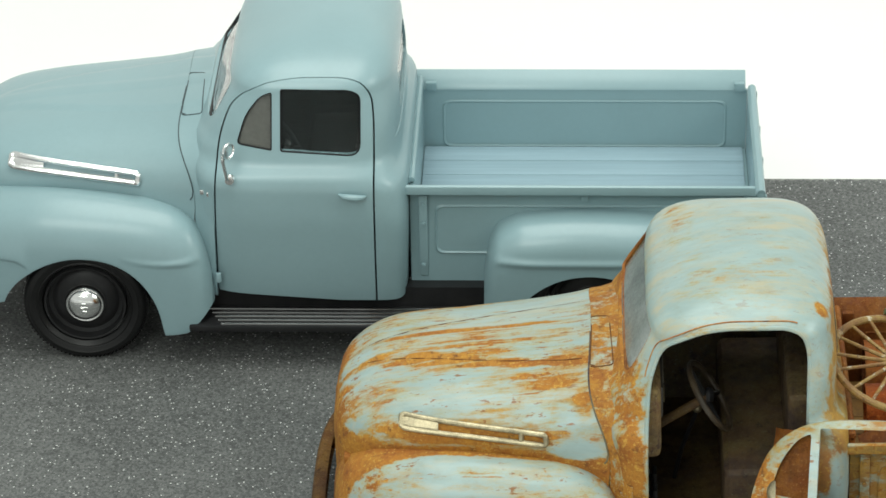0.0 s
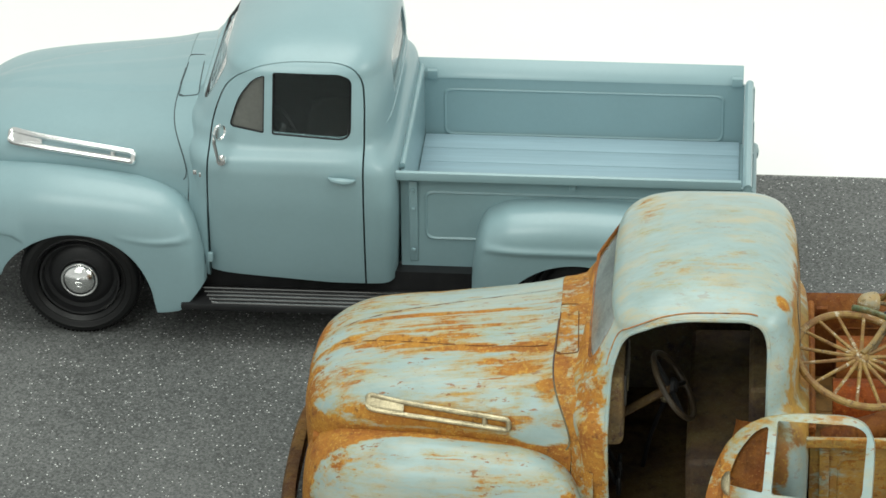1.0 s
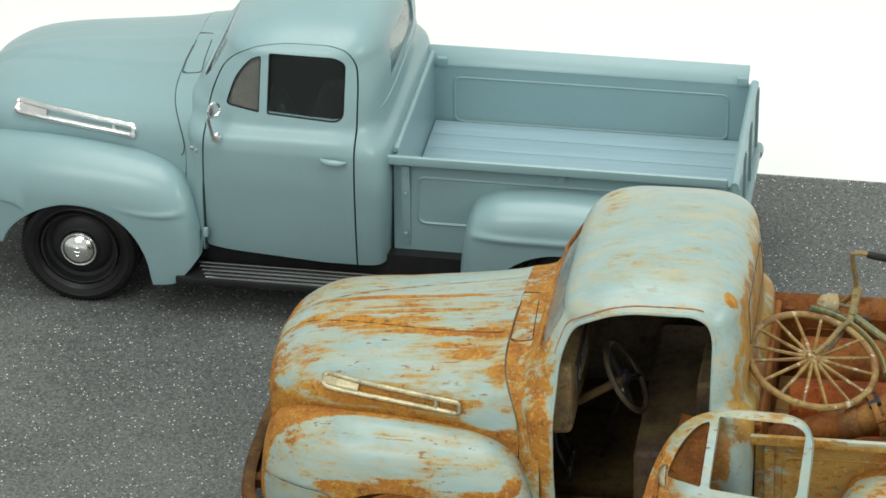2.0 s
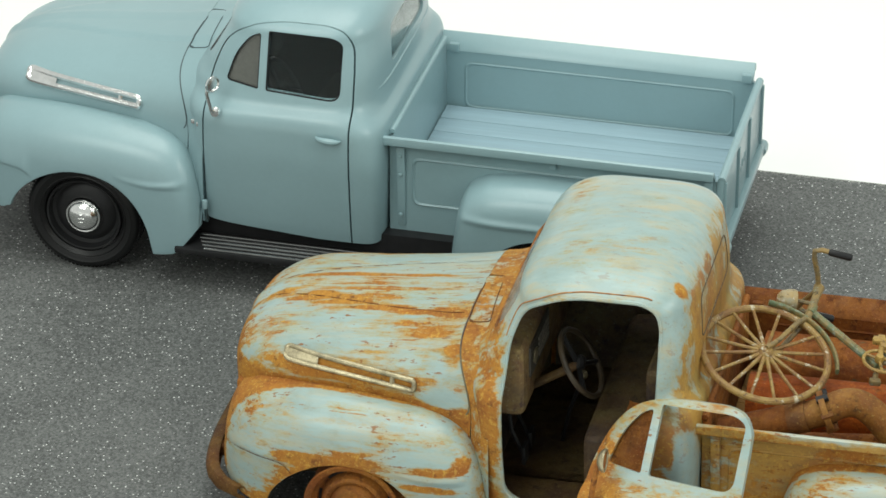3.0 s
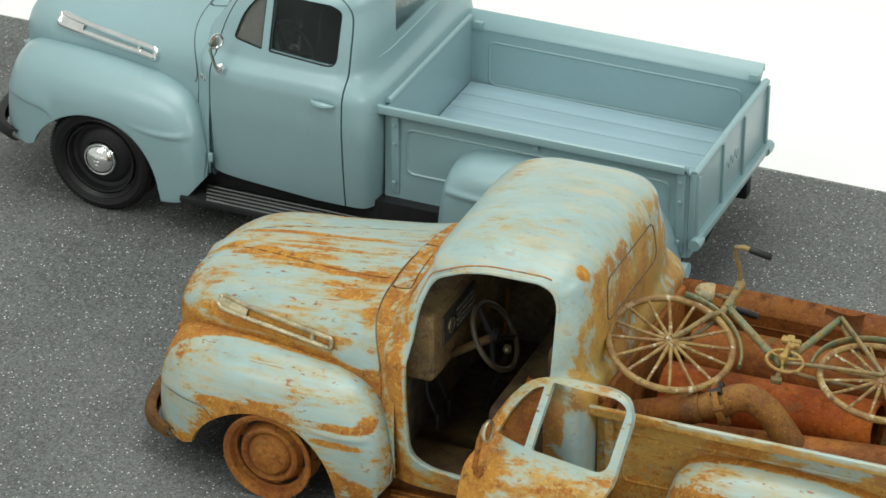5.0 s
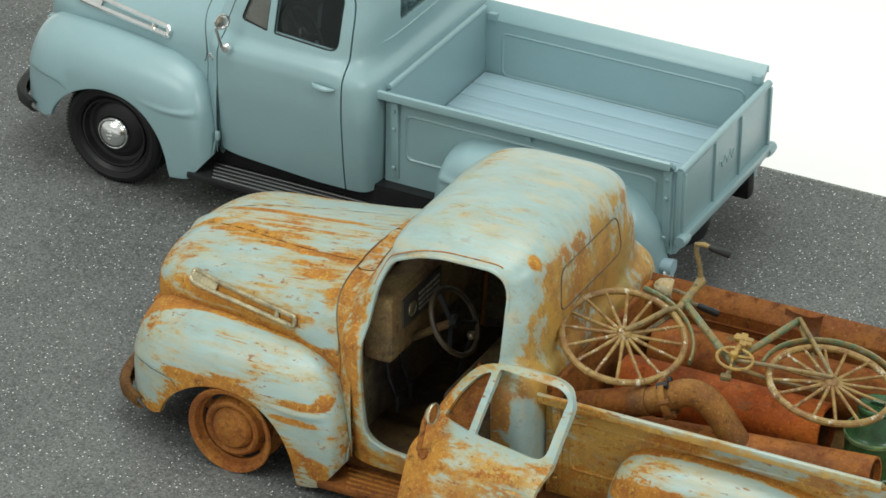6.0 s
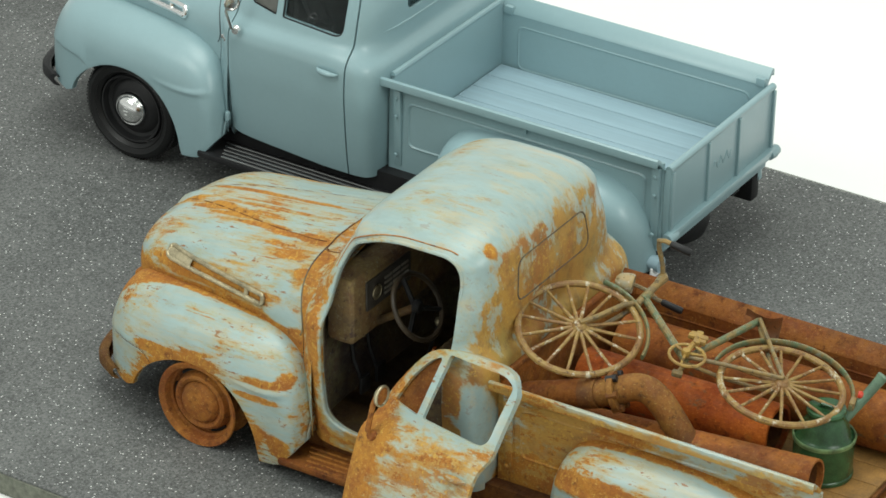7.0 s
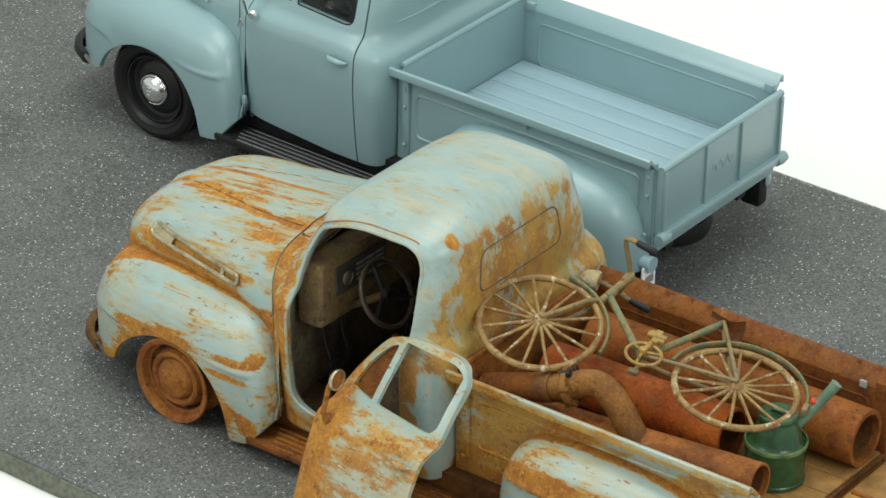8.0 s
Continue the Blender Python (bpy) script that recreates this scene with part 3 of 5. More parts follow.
def rear_fender_row(x):
    zl = curve(x, [(2.27, 0.30), (2.48, 0.30), (3.26, 0.30), (3.77, 0.28)])
    if 2.42 < x < 3.32:
        zl = max(zl, 0.17 + 0.405 * math.sqrt(max(0, 1 - ((x - 2.87) / 0.45) ** 2)))
    ridge = lambda u, z: 0.013 * math.exp(-((z - 0.652) / 0.021) ** 2) * min(1, max(0, (3.3 - u) / 0.3))
    return section(x, 0.655, curve(x, REAR_OUT), curve(x, REAR_TOP), 0.27, zl, 110, 0.015, 0.75, 0.7, ridge)


def rear_fender():
    bm = grid([rear_fender_row(2.27 + 1.50 * k / 100) for k in range(101)])
    bmesh.ops.remove_doubles(bm, verts=bm.verts, dist=2e-4)
    for x in (2.27, 3.77):
        row = rear_fender_row(x)
        row = [p for i, p in enumerate(row) if i == 0 or (Vector(p) - Vector(row[i - 1])).length > 1e-4]
        bm.faces.new([bm.verts.new(p) for p in row] + [bm.verts.new((x, -0.655, row[-2][2]))])
    return bm


def hood_trim(thick):
    """The chrome strip on the hood's side: a slim frame with a solid front end."""
    def p(x, z, out=0.0):
        w, zt, zb = curve(x, HOOD_W), curve(x, CROWN), curve(x, HOOD_B)
        s = min(1, max(0.0, (z - zb) / (zt - zb))) ** (1 / SWELL)
        return (x, -(w * math.sqrt(max(0, 1 - s * s)) ** SWELL + out), z)
    bm = bmesh.new()
    mid = lambda x: 1.112 - 0.045 * (x + 0.41) / 0.73
    half = lambda x: 0.026 * max(0.25, 1 - max(0, (-0.375 - x) / 0.04, (x - 0.305) / 0.02) ** 3) ** 0.5
    ends = [-0.41 + 0.735 * (0.5 - 0.5 * math.cos(math.pi * k / 48)) for k in range(49)]
    top = [p(x, mid(x) + half(x), 0.012) for x in ends]
    low = [p(x, mid(x) - half(x), 0.012) for x in ends]
    tube(top + low[::-1], thick, 10, closed=True, bm=bm)
    rows = []
    for k in range(9):
        x = -0.41 + 0.19 * k / 8
        rows.append([p(x, mid(x) + 1.08 * half(x) * math.cos(q), 0.014 + 0.014 * math.sin(q) ** 2) for q in [math.pi * j / 8 for j in range(9)]])
    grid(rows, bm=bm)
    x = 0.20
    tube([p(x, mid(x) + 0.02, 0.012), p(x, mid(x) - 0.02, 0.012)], 0.014, 6, bm=bm)
    return bm


def wheel(truck, x, y, side, style):
    """side is -1 on the driver's side."""
    s = side
    name = "wheel"
    r = 0.355
    if style == "blue":
        tyre = part(name, spun([(0.235, 0.00), (0.245, -0.07), (0.262, -0.088), (0.268, -0.094), (0.274, -0.090), (0.285, -0.096), (0.300, -0.099), (0.306, -0.103), (0.312, -0.098), (0.322, -0.096), (0.34, -0.085), (0.353, -0.06), (0.355, 0.0), (0.353, 0.06), (0.34, 0.085), (0.30, 0.10), (0.24, 0.07), (0.235, 0.0)], 64), m_tyre, truck, "black rubber tyre on a black steel rim")
        bm = bmesh.new()
        for k in range(90):
            a = 2 * math.pi * k / 90
            for o in (-0.062, 0.0, 0.062):
                b = box(-0.006, 0.006, o - 0.02, o + 0.02, -0.006, 0.0025)
                bmesh.ops.rotate(b, verts=b.verts, matrix=Matrix.Rotation(0.5 if o else -0.5, 3, "Z"))
                bmesh.ops.translate(b, vec=(0, 0, 0.354), verts=b.verts)
                bmesh.ops.rotate(b, verts=b.verts, matrix=Matrix.Rotation(a, 3, "Y"))
                me = bpy.data.meshes.new("t")
                b.to_mesh(me)
                b.free()
                bm.from_mesh(me)
                bpy.data.meshes.remove(me)
        part("tread", bm, m_tyre, tyre, smooth=0)
        part("rim", spun([(0.24, -0.05), (0.232, -0.078), (0.222, -0.075), (0.212, -0.03), (0.19, -0.022), (0.15, -0.050), (0.115, -0.056), (0.05, -0.05), (0.0, -0.05)], 56), m_black, tyre)
        part("hubcap", spun([(0.118, -0.050), (0.116, -0.075), (0.106, -0.088), (0.098, -0.086), (0.088, -0.105), (0.06, -0.122), (0.03, -0.129), (0.0, -0.131)], 48), m_chrome, tyre, "domed chrome hubcap")
        bm = bmesh.new()
        for q in (-0.025, 0.0, 0.025):
            box(-0.02 + abs(q) * 0.3, 0.02 - abs(q) * 0.3, -0.134, -0.124, q - 0.008, q + 0.008, 0.003, 1, bm)
        part("emblem", bm, m_chrome, tyre)
        z = r
    else:
        tyre = part(name, spun([(0.245, 0.10), (0.252, 0.09), (0.245, 0.07), (0.20, 0.05), (0.20, -0.03), (0.23, -0.05), (0.252, -0.075), (0.258, -0.085), (0.252, -0.095), (0.238, -0.090), (0.222, -0.080), (0.214, -0.040), (0.204, -0.012), (0.186, -0.006), (0.172, -0.030), (0.164, -0.058), (0.150, -0.068), (0.136, -0.062), (0.124, -0.045), (0.115, -0.066), (0.10, -0.082), (0.06, -0.090), (0.0, -0.092)], 56), m_rust, truck, "bare rusted steel rim without a tyre")
        for k in range(6):
            a = 2 * math.pi * k / 6
            part("slot", tube([(0.188 * math.cos(a + q), -0.008, 0.188 * math.sin(a + q)) for q in (-0.30, -0.15, 0, 0.15, 0.30)], 0.0115, 6), m_black, tyre)
        z = 0.261 + 0.165 - 0.021 * x
        x += 0.035
        tyre.scale = (1.03, 1, 1.03)
    tyre.location = (K * x, K * y, K * z)
    if s > 0:
        tyre.rotation_euler = (0, 0, math.pi)
    return tyre


def build_truck(style, at):
    blue = style == "blue"
    if blue:
        t = thing("pickup_truck", at, "blue-grey scale model pickup truck with chrome trim on the board", "pickup truck", "model pickups")
        body = hood_m = fender_m = roof_m = bed_m = rear_m = rail_m = m_blue
        inner, planks, under, trim = m_dark, m_plank, m_black, m_chrome
    else:
        t = thing("pickup_truck", at, turn=(0, -1.2, 0), label="rusted pale blue scale model pickup truck missing its door and tyres", category="pickup truck", group="model pickups")
        hood_m = weathered("weathered_hood", 0.476, [(2, 1.015, 0.955, 0.16), (0, -0.66, -0.78, 0.10)], (0.42, 3.8, 3.2), 1.0,
                           spots=[((x, -curve(x, CREASE) - 0.02, 1.25), (0.20, 0.025 + 0.025 * (x < -0.2), 0.25), 0.085 - 0.03 * x) for x in (-0.62, -0.40, -0.18, 0.05, 0.28, 0.50)]
                           + [((-0.1, 0.075, 1.28), (0.7, 0.03, 0.2), 0.09), ((0.1, -0.10, 1.29), (0.35, 0.03, 0.2), 0.05), ((-0.05, -0.60, 1.065), (0.52, 0.22, 0.052), 0.15), ((0.52, -0.61, 1.23), (0.07, 0.10, 0.10), 0.09), ((0.22, -0.50, 1.20), (0.30, 0.12, 0.08), -0.035),
                              ((0.49, -0.70, 1.02), (0.16, 0.10, 0.075), -0.12), ((-0.25, -0.52, 1.16), (0.30, 0.12, 0.06), -0.06)], washes=[(1, 0.6, -0.6, 0.03)])
        fender_m = weathered("weathered_fender", 0.464, [(3, 0.745, 0.67, 0.22), (0, 0.63, 0.72, 0.05)], (0.6, 2.6, 3.2), 2.0,
                             spots=[((0.50, -0.95, 0.715), (0.20, 0.14, 0.035), 0.15), ((0.47, -0.97, 0.61), (0.20, 0.12, 0.03), 0.16), ((0.62, -0.92, 0.75), (0.07, 0.10, 0.05), 0.16), ((-0.02, -0.95, 0.32), (0.55, 0.2, 0.49), 0.15),
                                    ((-0.25, -0.92, 0.70), (0.18, 0.10, 0.05), 0.10), ((0.60, -0.95, 0.33), (0.09, 0.1, 0.08), 0.12), ((-0.58, -0.85, 0.36), (0.12, 0.3, 0.12), 0.10)])
        roof_m = weathered("weathered_cab", 0.420, [(0, 1.72, 1.84, 0.008), (0, 0.88, 0.76, 0.15), (2, 0.52, 0.42, 0.10)], (0.7, 2.6, 1.6), 3.0,
                           spots=[((1.71, -0.525, 1.73), (0.055, 0.050, 0.085), 0.15), ((1.66, -0.86, 1.08), (0.10, 0.10, 0.12), 0.07), ((1.82, -0.80, 0.70), (0.10, 0.20, 0.42), -0.06), ((1.70, 0.0, 1.83), (0.13, 0.60, 0.10), -0.10), ((1.02, 0.3, 1.76), (0.1, 0.4, 0.2), 0.06)], washes=[((1.2, -0.725, 1.70), (0.62, 0.07, 0.06), 0.16), (2, 0.68, 0.48, 0.10), (0, 1.66, 1.78, 0.08), ((1.86, 0.0, 1.24), (0.150, 1.3, 0.62), 0.36), ((1.30, -0.15, 1.80), (0.36, 0.42, 0.25), 0.034), ((1.82, -0.80, 0.70), (0.10, 0.20, 0.42), -0.30), ((1.68, -0.86, 0.80), (0.09, 0.12, 0.40), 0.22), ((1.13, -0.34, 1.80), (0.15, 0.22, 0.2), 0.022)], chippy=0.35, streaks=0.1, tan=0.72)
        cowl_m = weathered("weathered_cowl", 0.535, [(2, 1.0, 0.7, -0.03)], (1.2, 2.0, 1.2), 13.0)
        bed_m = weathered("weathered_bed", 0.468, [(2, 0.985, 0.95, 0.02), (2, 0.66, 0.58, 0.08)], (0.9, 2.5, 2.0), 4.0, washes=[(2, 1.035, 1.01, 0.08), (2, 0.985, 0.96, 0.06)])
        rail_m = weathered("weathered_rail", 0.505, [(2, 1.02, 0.985, 0.06)], (0.5, 3.0, 2.0), 21.0, washes=[(2, 1.06, 1.0, 0.12)])
        rear_m = weathered("weathered_rear_fender", 0.475, [(3, 0.76, 0.69, 0.20)], (0.6, 2.6, 3.0), 5.0, spots=[((2.58, -0.93, 0.70), (0.36, 0.2, 0.085), 0.15)])
        body = roof_m
        inner, planks, under, trim = m_soot, m_rustdark, m_rustdark, m_dullchrome
        seat_m = rusty("dusty_seat", (0.32, 0.48, 1.0), 12.0, 0.22)
    # cab, doors
    cuts = [("DIFFERENCE", prism(SCREEN, "x", 0.2, 1.15))] + ([("DIFFERENCE", prism(BACKLIGHT, "x", 1.5, 2.2))] if blue else [])
    slot = [(x, z if z > 0.5 else 0.2) for x, z in grown(DOOR, 0.010)]
    hole = slot if blue else APERTURE
    cuts += [("DIFFERENCE", prism(hole, "y", -1.2, -0.3)), ("DIFFERENCE", prism(slot, "y", 0.3, 1.2))]
    bm = carved(cab_shell(), cuts)
    if not blue:
        # the cowl follows the sagged hood
        for v in bm.verts:
            q = min(1, max(0, (v.co.y + 0.20) / 0.55))
            v.co.z -= 0.048 * q * q * (3 - 2 * q) * min(1, max(0, (0.84 - v.co.x) / 0.18)) * (v.co.z > 0.9)
    part("cab", bm, roof_m, t, "" if blue else "pale blue cab with a rusted cowl and rear wall", 40)
    cuts = [("DIFFERENCE", prism(SCREEN, "x", 0.2, 1.15)), ("DIFFERENCE", prism(BACKLIGHT, "x", 1.5, 2.2)), ("DIFFERENCE", prism(grown(hole, 0.012), "y", -1.2, -0.3)), ("DIFFERENCE", prism(grown(DOOR, 0.02), "y", 0.3, 1.2))]
    part("cab_lining", carved(cab_shell(0.052, 0.040), cuts), m_dark if blue else m_soot, t, "", 40)
    if not blue:
        part("drip_rail", tube([(x, -side_y(z, x) - 0.001, z) for x, z in grown(APERTURE, 0.038) if z > 1.40 and (x < 1.58 or z > 1.70)], 0.0038, 8), m_drip, t, "thin rusted drip rail over the doorway")
        part("aperture_rim", tube([(x, -side_y(z, x) + 0.004, z) for x, z in APERTURE], 0.011, 8, closed=True), roof_m, t, "thin painted rim round the open doorway")
    for s in (-1, 1):
        if s < 0 and not blue:
            continue
        lo, hi = (-1.2, -0.3) if s < 0 else (0.3, 1.2)
        bm = carved(cab_shell(0.05), [("INTERSECT", prism(DOOR, "y", lo, hi)), ("DIFFERENCE", prism(VENT, "y", lo, hi)), ("DIFFERENCE", prism(SASH, "y", lo, hi))])
        door = part("door", bm, body, t, "", 40)
        part("vent_window", skin("side", 0.89, 1.105, 1.29, 1.635, 0.022, side=s), m_dustglass, door, "dusty grey vent window")
        pane = part("window_pane", skin("side", 1.125, 1.61, 1.25, 1.655, 0.030, side=s), m_glass, door)
        pane.visible_shadow = False
        if blue:
            for poly in (SASH, VENT):
                part("window_seal", tube([(x, s * (side_y(z, x) - 0.010), z) for x, z in grown(poly, -0.003)], 0.006, 6, closed=True), m_black, door)
        bm = tube([(1.468 + 0.15 * k / 8, s * (0.898 + 0.030 * math.sin(math.pi * k / 8) ** 0.5), 1.078 - 0.012 * k / 8) for k in range(9)], 0.014, 10, radii=[0.006, 0.013, 0.017, 0.019, 0.020, 0.020, 0.018, 0.014, 0.006])
        part("door_handle", bm, body, door)
        bm = carved(cab_shell(0.062, 0.052), [("INTERSECT", prism(grown(DOOR, -0.01), "y", lo, hi)), ("DIFFERENCE", prism(grown(VENT, 0.01), "y", lo, hi)), ("DIFFERENCE", prism(grown(SASH, 0.01), "y", lo, hi))])
        part("door_card", bm, m_dark if blue else m_soot, door, "", 40)
        bm = box(0.755, 0.785, s * 0.875 - 0.012, s * 0.875 + 0.012, 0.50, 0.56, 0.008)
        part("hinge", bm, body, door)
    part("windscreen_seal", tube([(front_x(z, y) + 0.010, y, z) for y, z in SCREEN], 0.009, 6, closed=True), m_black if blue else m_rust, t)
    part("windscreen", skin("front", -0.595, 0.595, 1.375, 1.60, 0.022), m_glass if blue else m_dirtyscreen, t, "" if blue else "dirty clouded windscreen")
    if blue:
        part("rear_window", skin("rear", -0.41, 0.41, 1.35, 1.60, 0.014), m_glass, t)
    else:
        part("rear_window_seal", tube([(rear_x(z, y) - 0.001, y, z) for y, z in BACKLIGHT], 0.006, 6, closed=True), m_soot, t, "dark seam of the rusted-over rear window")
    if blue:
        part("belt_bead", tube([(rear_x(1.285, y) - 0.002, y, 1.285) for y in [-0.64 + 1.28 * k / 40 for k in range(41)]], 0.008, 8, radii=[0.008 * min(1, 0.15 + 0.2 * k, 0.15 + 0.2 * (40 - k)) for k in range(41)]), roof_m, t)
    # hood, fenders
    xs = [-0.78 + 1.389 * k / 56 for k in range(57)]
    bm = grid([[(x, hood_row(x)[0][1] + 0.012, 0.50)] + hood_row(x) + [(x, -hood_row(x)[0][1] - 0.012, 0.50)] for x in xs])
    bm.faces.new([bm.verts.new(p) for p in hood_row(-0.78)])

    def sagged(p):
        q = 0 if blue else min(1, max(0, (p[1] + 0.15) / 0.55))
        return (p[0], p[1], p[2] - 0.034 * q * q * (3 - 2 * q) * (p[2] > 0.6) * min(1, max(0.1, (p[0] + 0.62) / 0.5)))

    for v in bm.verts:
        v.co = sagged(v.co)
    hood = part("hood", bm, hood_m, t, "" if blue else "pale blue hood streaked with rust")
    row = hood_row(0.607)
    pts = [row[k] for k in range(46, 2, -2)] + [hood_row(x)[k] for x, k in ((0.600, 2), (0.588, 1))]
    part("hood_gap", tube([sagged(p) for p in pts], 0.0038 if blue else 0.005, 6), m_gap if blue else m_soot, hood)
    if not blue:
        for s in (-1, 1):
            pts = []
            for k in range(25):
                x = -0.60 + 1.15 * k / 24
                pts.append(reading(hood_row(x, 200), 1, s * (curve(x, CREASE) + 0.001)))
            part("hood_crease", tube([sagged(p) for p in pts], 0.0036, 6), m_rustdark, hood, "dark rusted crease line")
    rows = []
    for k in range(11):
        x = 0.612 + 0.145 * k / 10
        row = hood_row(x)
        low = [(row[0][0], row[0][1] - 0.012 * math.sin(math.pi * j / 8), 0.40 + (row[0][2] - 0.40) * j / 8) for j in range(8)]
        rows.append(low + row + [(x, -b, c) for a, b, c in low[::-1]])
    rows.insert(0, [(x - 0.006, y * 0.985, z - 0.010) for x, y, z in rows[0]])

    def settled(p):
        return Vector((p[0], p[1], p[2] - (p[2] - sagged(p)[2]) * (1 - 0.5 * min(1, max(0, (p[0] - 0.612) / 0.145)))))

    rows = [[settled(p) for p in row] for row in rows]
    cowl = part("cowl", grid(rows), roof_m if blue else cowl_m, t)
    pts = []
    corners = rounded([(0.562, 0.07), (0.648, 0.05), (0.668, -0.40), (0.560, -0.40)], 0.02, 3)
    for (a0, b0), (a1, b1) in zip(corners, corners[1:] + corners[:1]):
        for j in range(5):
            a, b = a0 + (a1 - a0) * j / 5, b0 + (b1 - b0) * j / 5
            x = a
            for k in range(6):
                p = reading(hood_row(max(0.613, x), 200), 1, b)
                x += a - p.x
            pts.append(settled(p) + Vector((0, 0, 0.002)))
    part("cowl_vent", tube(pts, 0.003, 5, closed=True), m_gap if blue else m_rustdark, cowl)
    for s in (-1, 1):
        bm = front_fender()
        if s > 0:
            b2 = mirrored(bm)
            bm.free()
            bm = b2
        f = part("front_fender", bm, fender_m, t)
        if s < 0:
            pts = []
            for k in range(15):
                x = -0.67 + 0.375 * k / 14
                pts.append(reading([p for p in fender_row(x)[:-2] if p[1] < -0.6], 2, seam_z(x) - 0.004) + Vector((0, -0.002, 0)))
            part("panel_seam", tube(pts, 0.0055 if not blue else 0.0028, 6), m_dark if blue else m_rustdark, f, "dark open seam in the fender")
        mod = f.modifiers.new("thick", "SOLIDIFY")
        mod.thickness, mod.offset = K * 0.012, 0
        if s < 0:
            part("hood_trim", hood_trim(0.020 if blue else 0.014), trim, t, "slim chrome side trim" if blue else "tarnished chrome side trim")
        bm = rear_fender()
        if s > 0:
            b2 = mirrored(bm)
            bm.free()
            bm = b2
        part("rear_fender", bm, rear_m, t)
        # running board with ribs
        y0, y1 = (-0.985, -0.72) if s < 0 else (0.72, 0.985)
        rb = part("running_board", box(0.60, 2.30, y0, y1, 0.235, 0.275, 0.012), under if blue else m_rustred, t, "black ribbed running board" if blue else "rusted running board")
        for k in range(5):
            y = s * (0.790 + 0.043 * k)
            part("rib", tube([(0.70 + 0.02 * k, y, 0.277), (2.22, y, 0.277)], 0.0075, 8), m_ribs if blue else m_rust, rb)
        part("sill", box(0.60, 2.30, s * 0.70 - 0.05, s * 0.70 + 0.05, 0.27, 0.40), under, t)
    for x in (0.0, 2.87):
        for s in (-1, 1):
            wheel(t, x, s * (0.80 if blue else 0.87), s, style)
    # nose: apron, grille bars, bumper
    bm = box(-0.72, -0.64, -0.50, 0.50, 0.34, 0.86, 0.02)
    grille = part("grille", bm, body if blue else m_rust, t)
    for k in range(6):
        z = 0.42 + 0.075 * k
        bm = tube([(-0.765 + 0.10 * abs(q) ** 2.2, q * (0.54 - 0.12 * max(0, z - 0.6) / 0.27), z) for q in (-1, -0.8, -0.5, 0, 0.5, 0.8, 1)], 0.026, 8)
        part("grille_bar", bm, trim if blue else m_rust, grille)
    bm = bmesh.new()
    rows = []
    for q in range(-12, 13):
        y = q / 12 * 0.86
        x = -0.90 + 0.13 * abs(q / 12) ** 3 + 0.14 * abs(q / 12) ** 12
        tall = 1 - 0.25 * abs(q / 12) ** 12
        rows.append([(x + a, y, 0.385 + b * 0.54 * tall) for a, b in ((0.046, -0.083), (0.018, -0.098), (-0.010, -0.088), (-0.026, -0.05), (-0.031, 0.0), (-0.026, 0.05), (-0.010, 0.088), (0.018, 0.098), (0.046, 0.083), (0.044, 0.066), (0.018, 0.072), (0.004, 0.04), (0.0, 0.0), (0.004, -0.04), (0.018, -0.072), (0.044, -0.066))])
    grid(rows, close_v=True, bm=bm)
    for r in (rows[0], rows[-1]):
        bm.faces.new([bm.verts.new(p) for p in r])
    part("front_bumper", tidy(bm), m_black if blue else m_rustbar, t)
    for s in (-1, 1):
        part("bumper_bracket", box(-0.88, -0.6, s * 0.435 - 0.035, s * 0.435 + 0.035, 0.34, 0.41, 0.01, 1), under, t)
    # bed
    L0, L1, W = 1.852, 3.80, 0.645
    for s in (-1, 1):
        panel = part("bed_side", box(L0, L1, min(s * W, s * (W + 0.022)), max(s * W, s * (W + 0.022)), 0.40, 0.962), bed_m if blue or s < 0 else m_rustred, t)
        poly = [(W - 0.003, 0.960), (W + 0.004, 0.978), (W + 0.070, 1.043), (W + 0.088, 1.051), (W + 0.101, 1.044), (W + 0.105, 1.020), (W + 0.102, 0.996), (W + 0.093, 0.998), (W + 0.086, 1.014), (W + 0.070, 1.010), (W + 0.024, 0.962)]
        part("rail", prism([(s * a, b) for a, b in poly], "x", L0 - 0.02, L1 - 0.008, 0.004), rail_m if s < 0 else bed_m if blue else m_rustred, panel)
        for face, off in ((1, W + 0.022), (-1, W)):
            poly = rounded([(1.99, 0.575), (3.685, 0.575), (3.685, 0.892), (1.99, 0.892)], 0.05, 5)
            inner_p = grown(poly, -0.018)
            bm = bmesh.new()
            a = [bm.verts.new((x, s * (off + face * 0.001), z)) for x, z in poly]
            b = [bm.verts.new((x, s * (off + face * (0.010 if face > 0 else 0.0055)), z)) for x, z in grown(poly, -0.009)]
            c = [bm.verts.new((x, s * (off + face * 0.001), z)) for x, z in inner_p]
            for i in range(len(a)):
                j = (i + 1) % len(a)
                bm.faces.new((a[i], a[j], b[j], b[i]))
                bm.faces.new((b[i], b[j], c[j], c[i]))
            bmesh.ops.recalc_face_normals(bm, faces=bm.faces)
            part("pressed_rib", bm, bed_m if blue or s < 0 else m_rustred, panel)
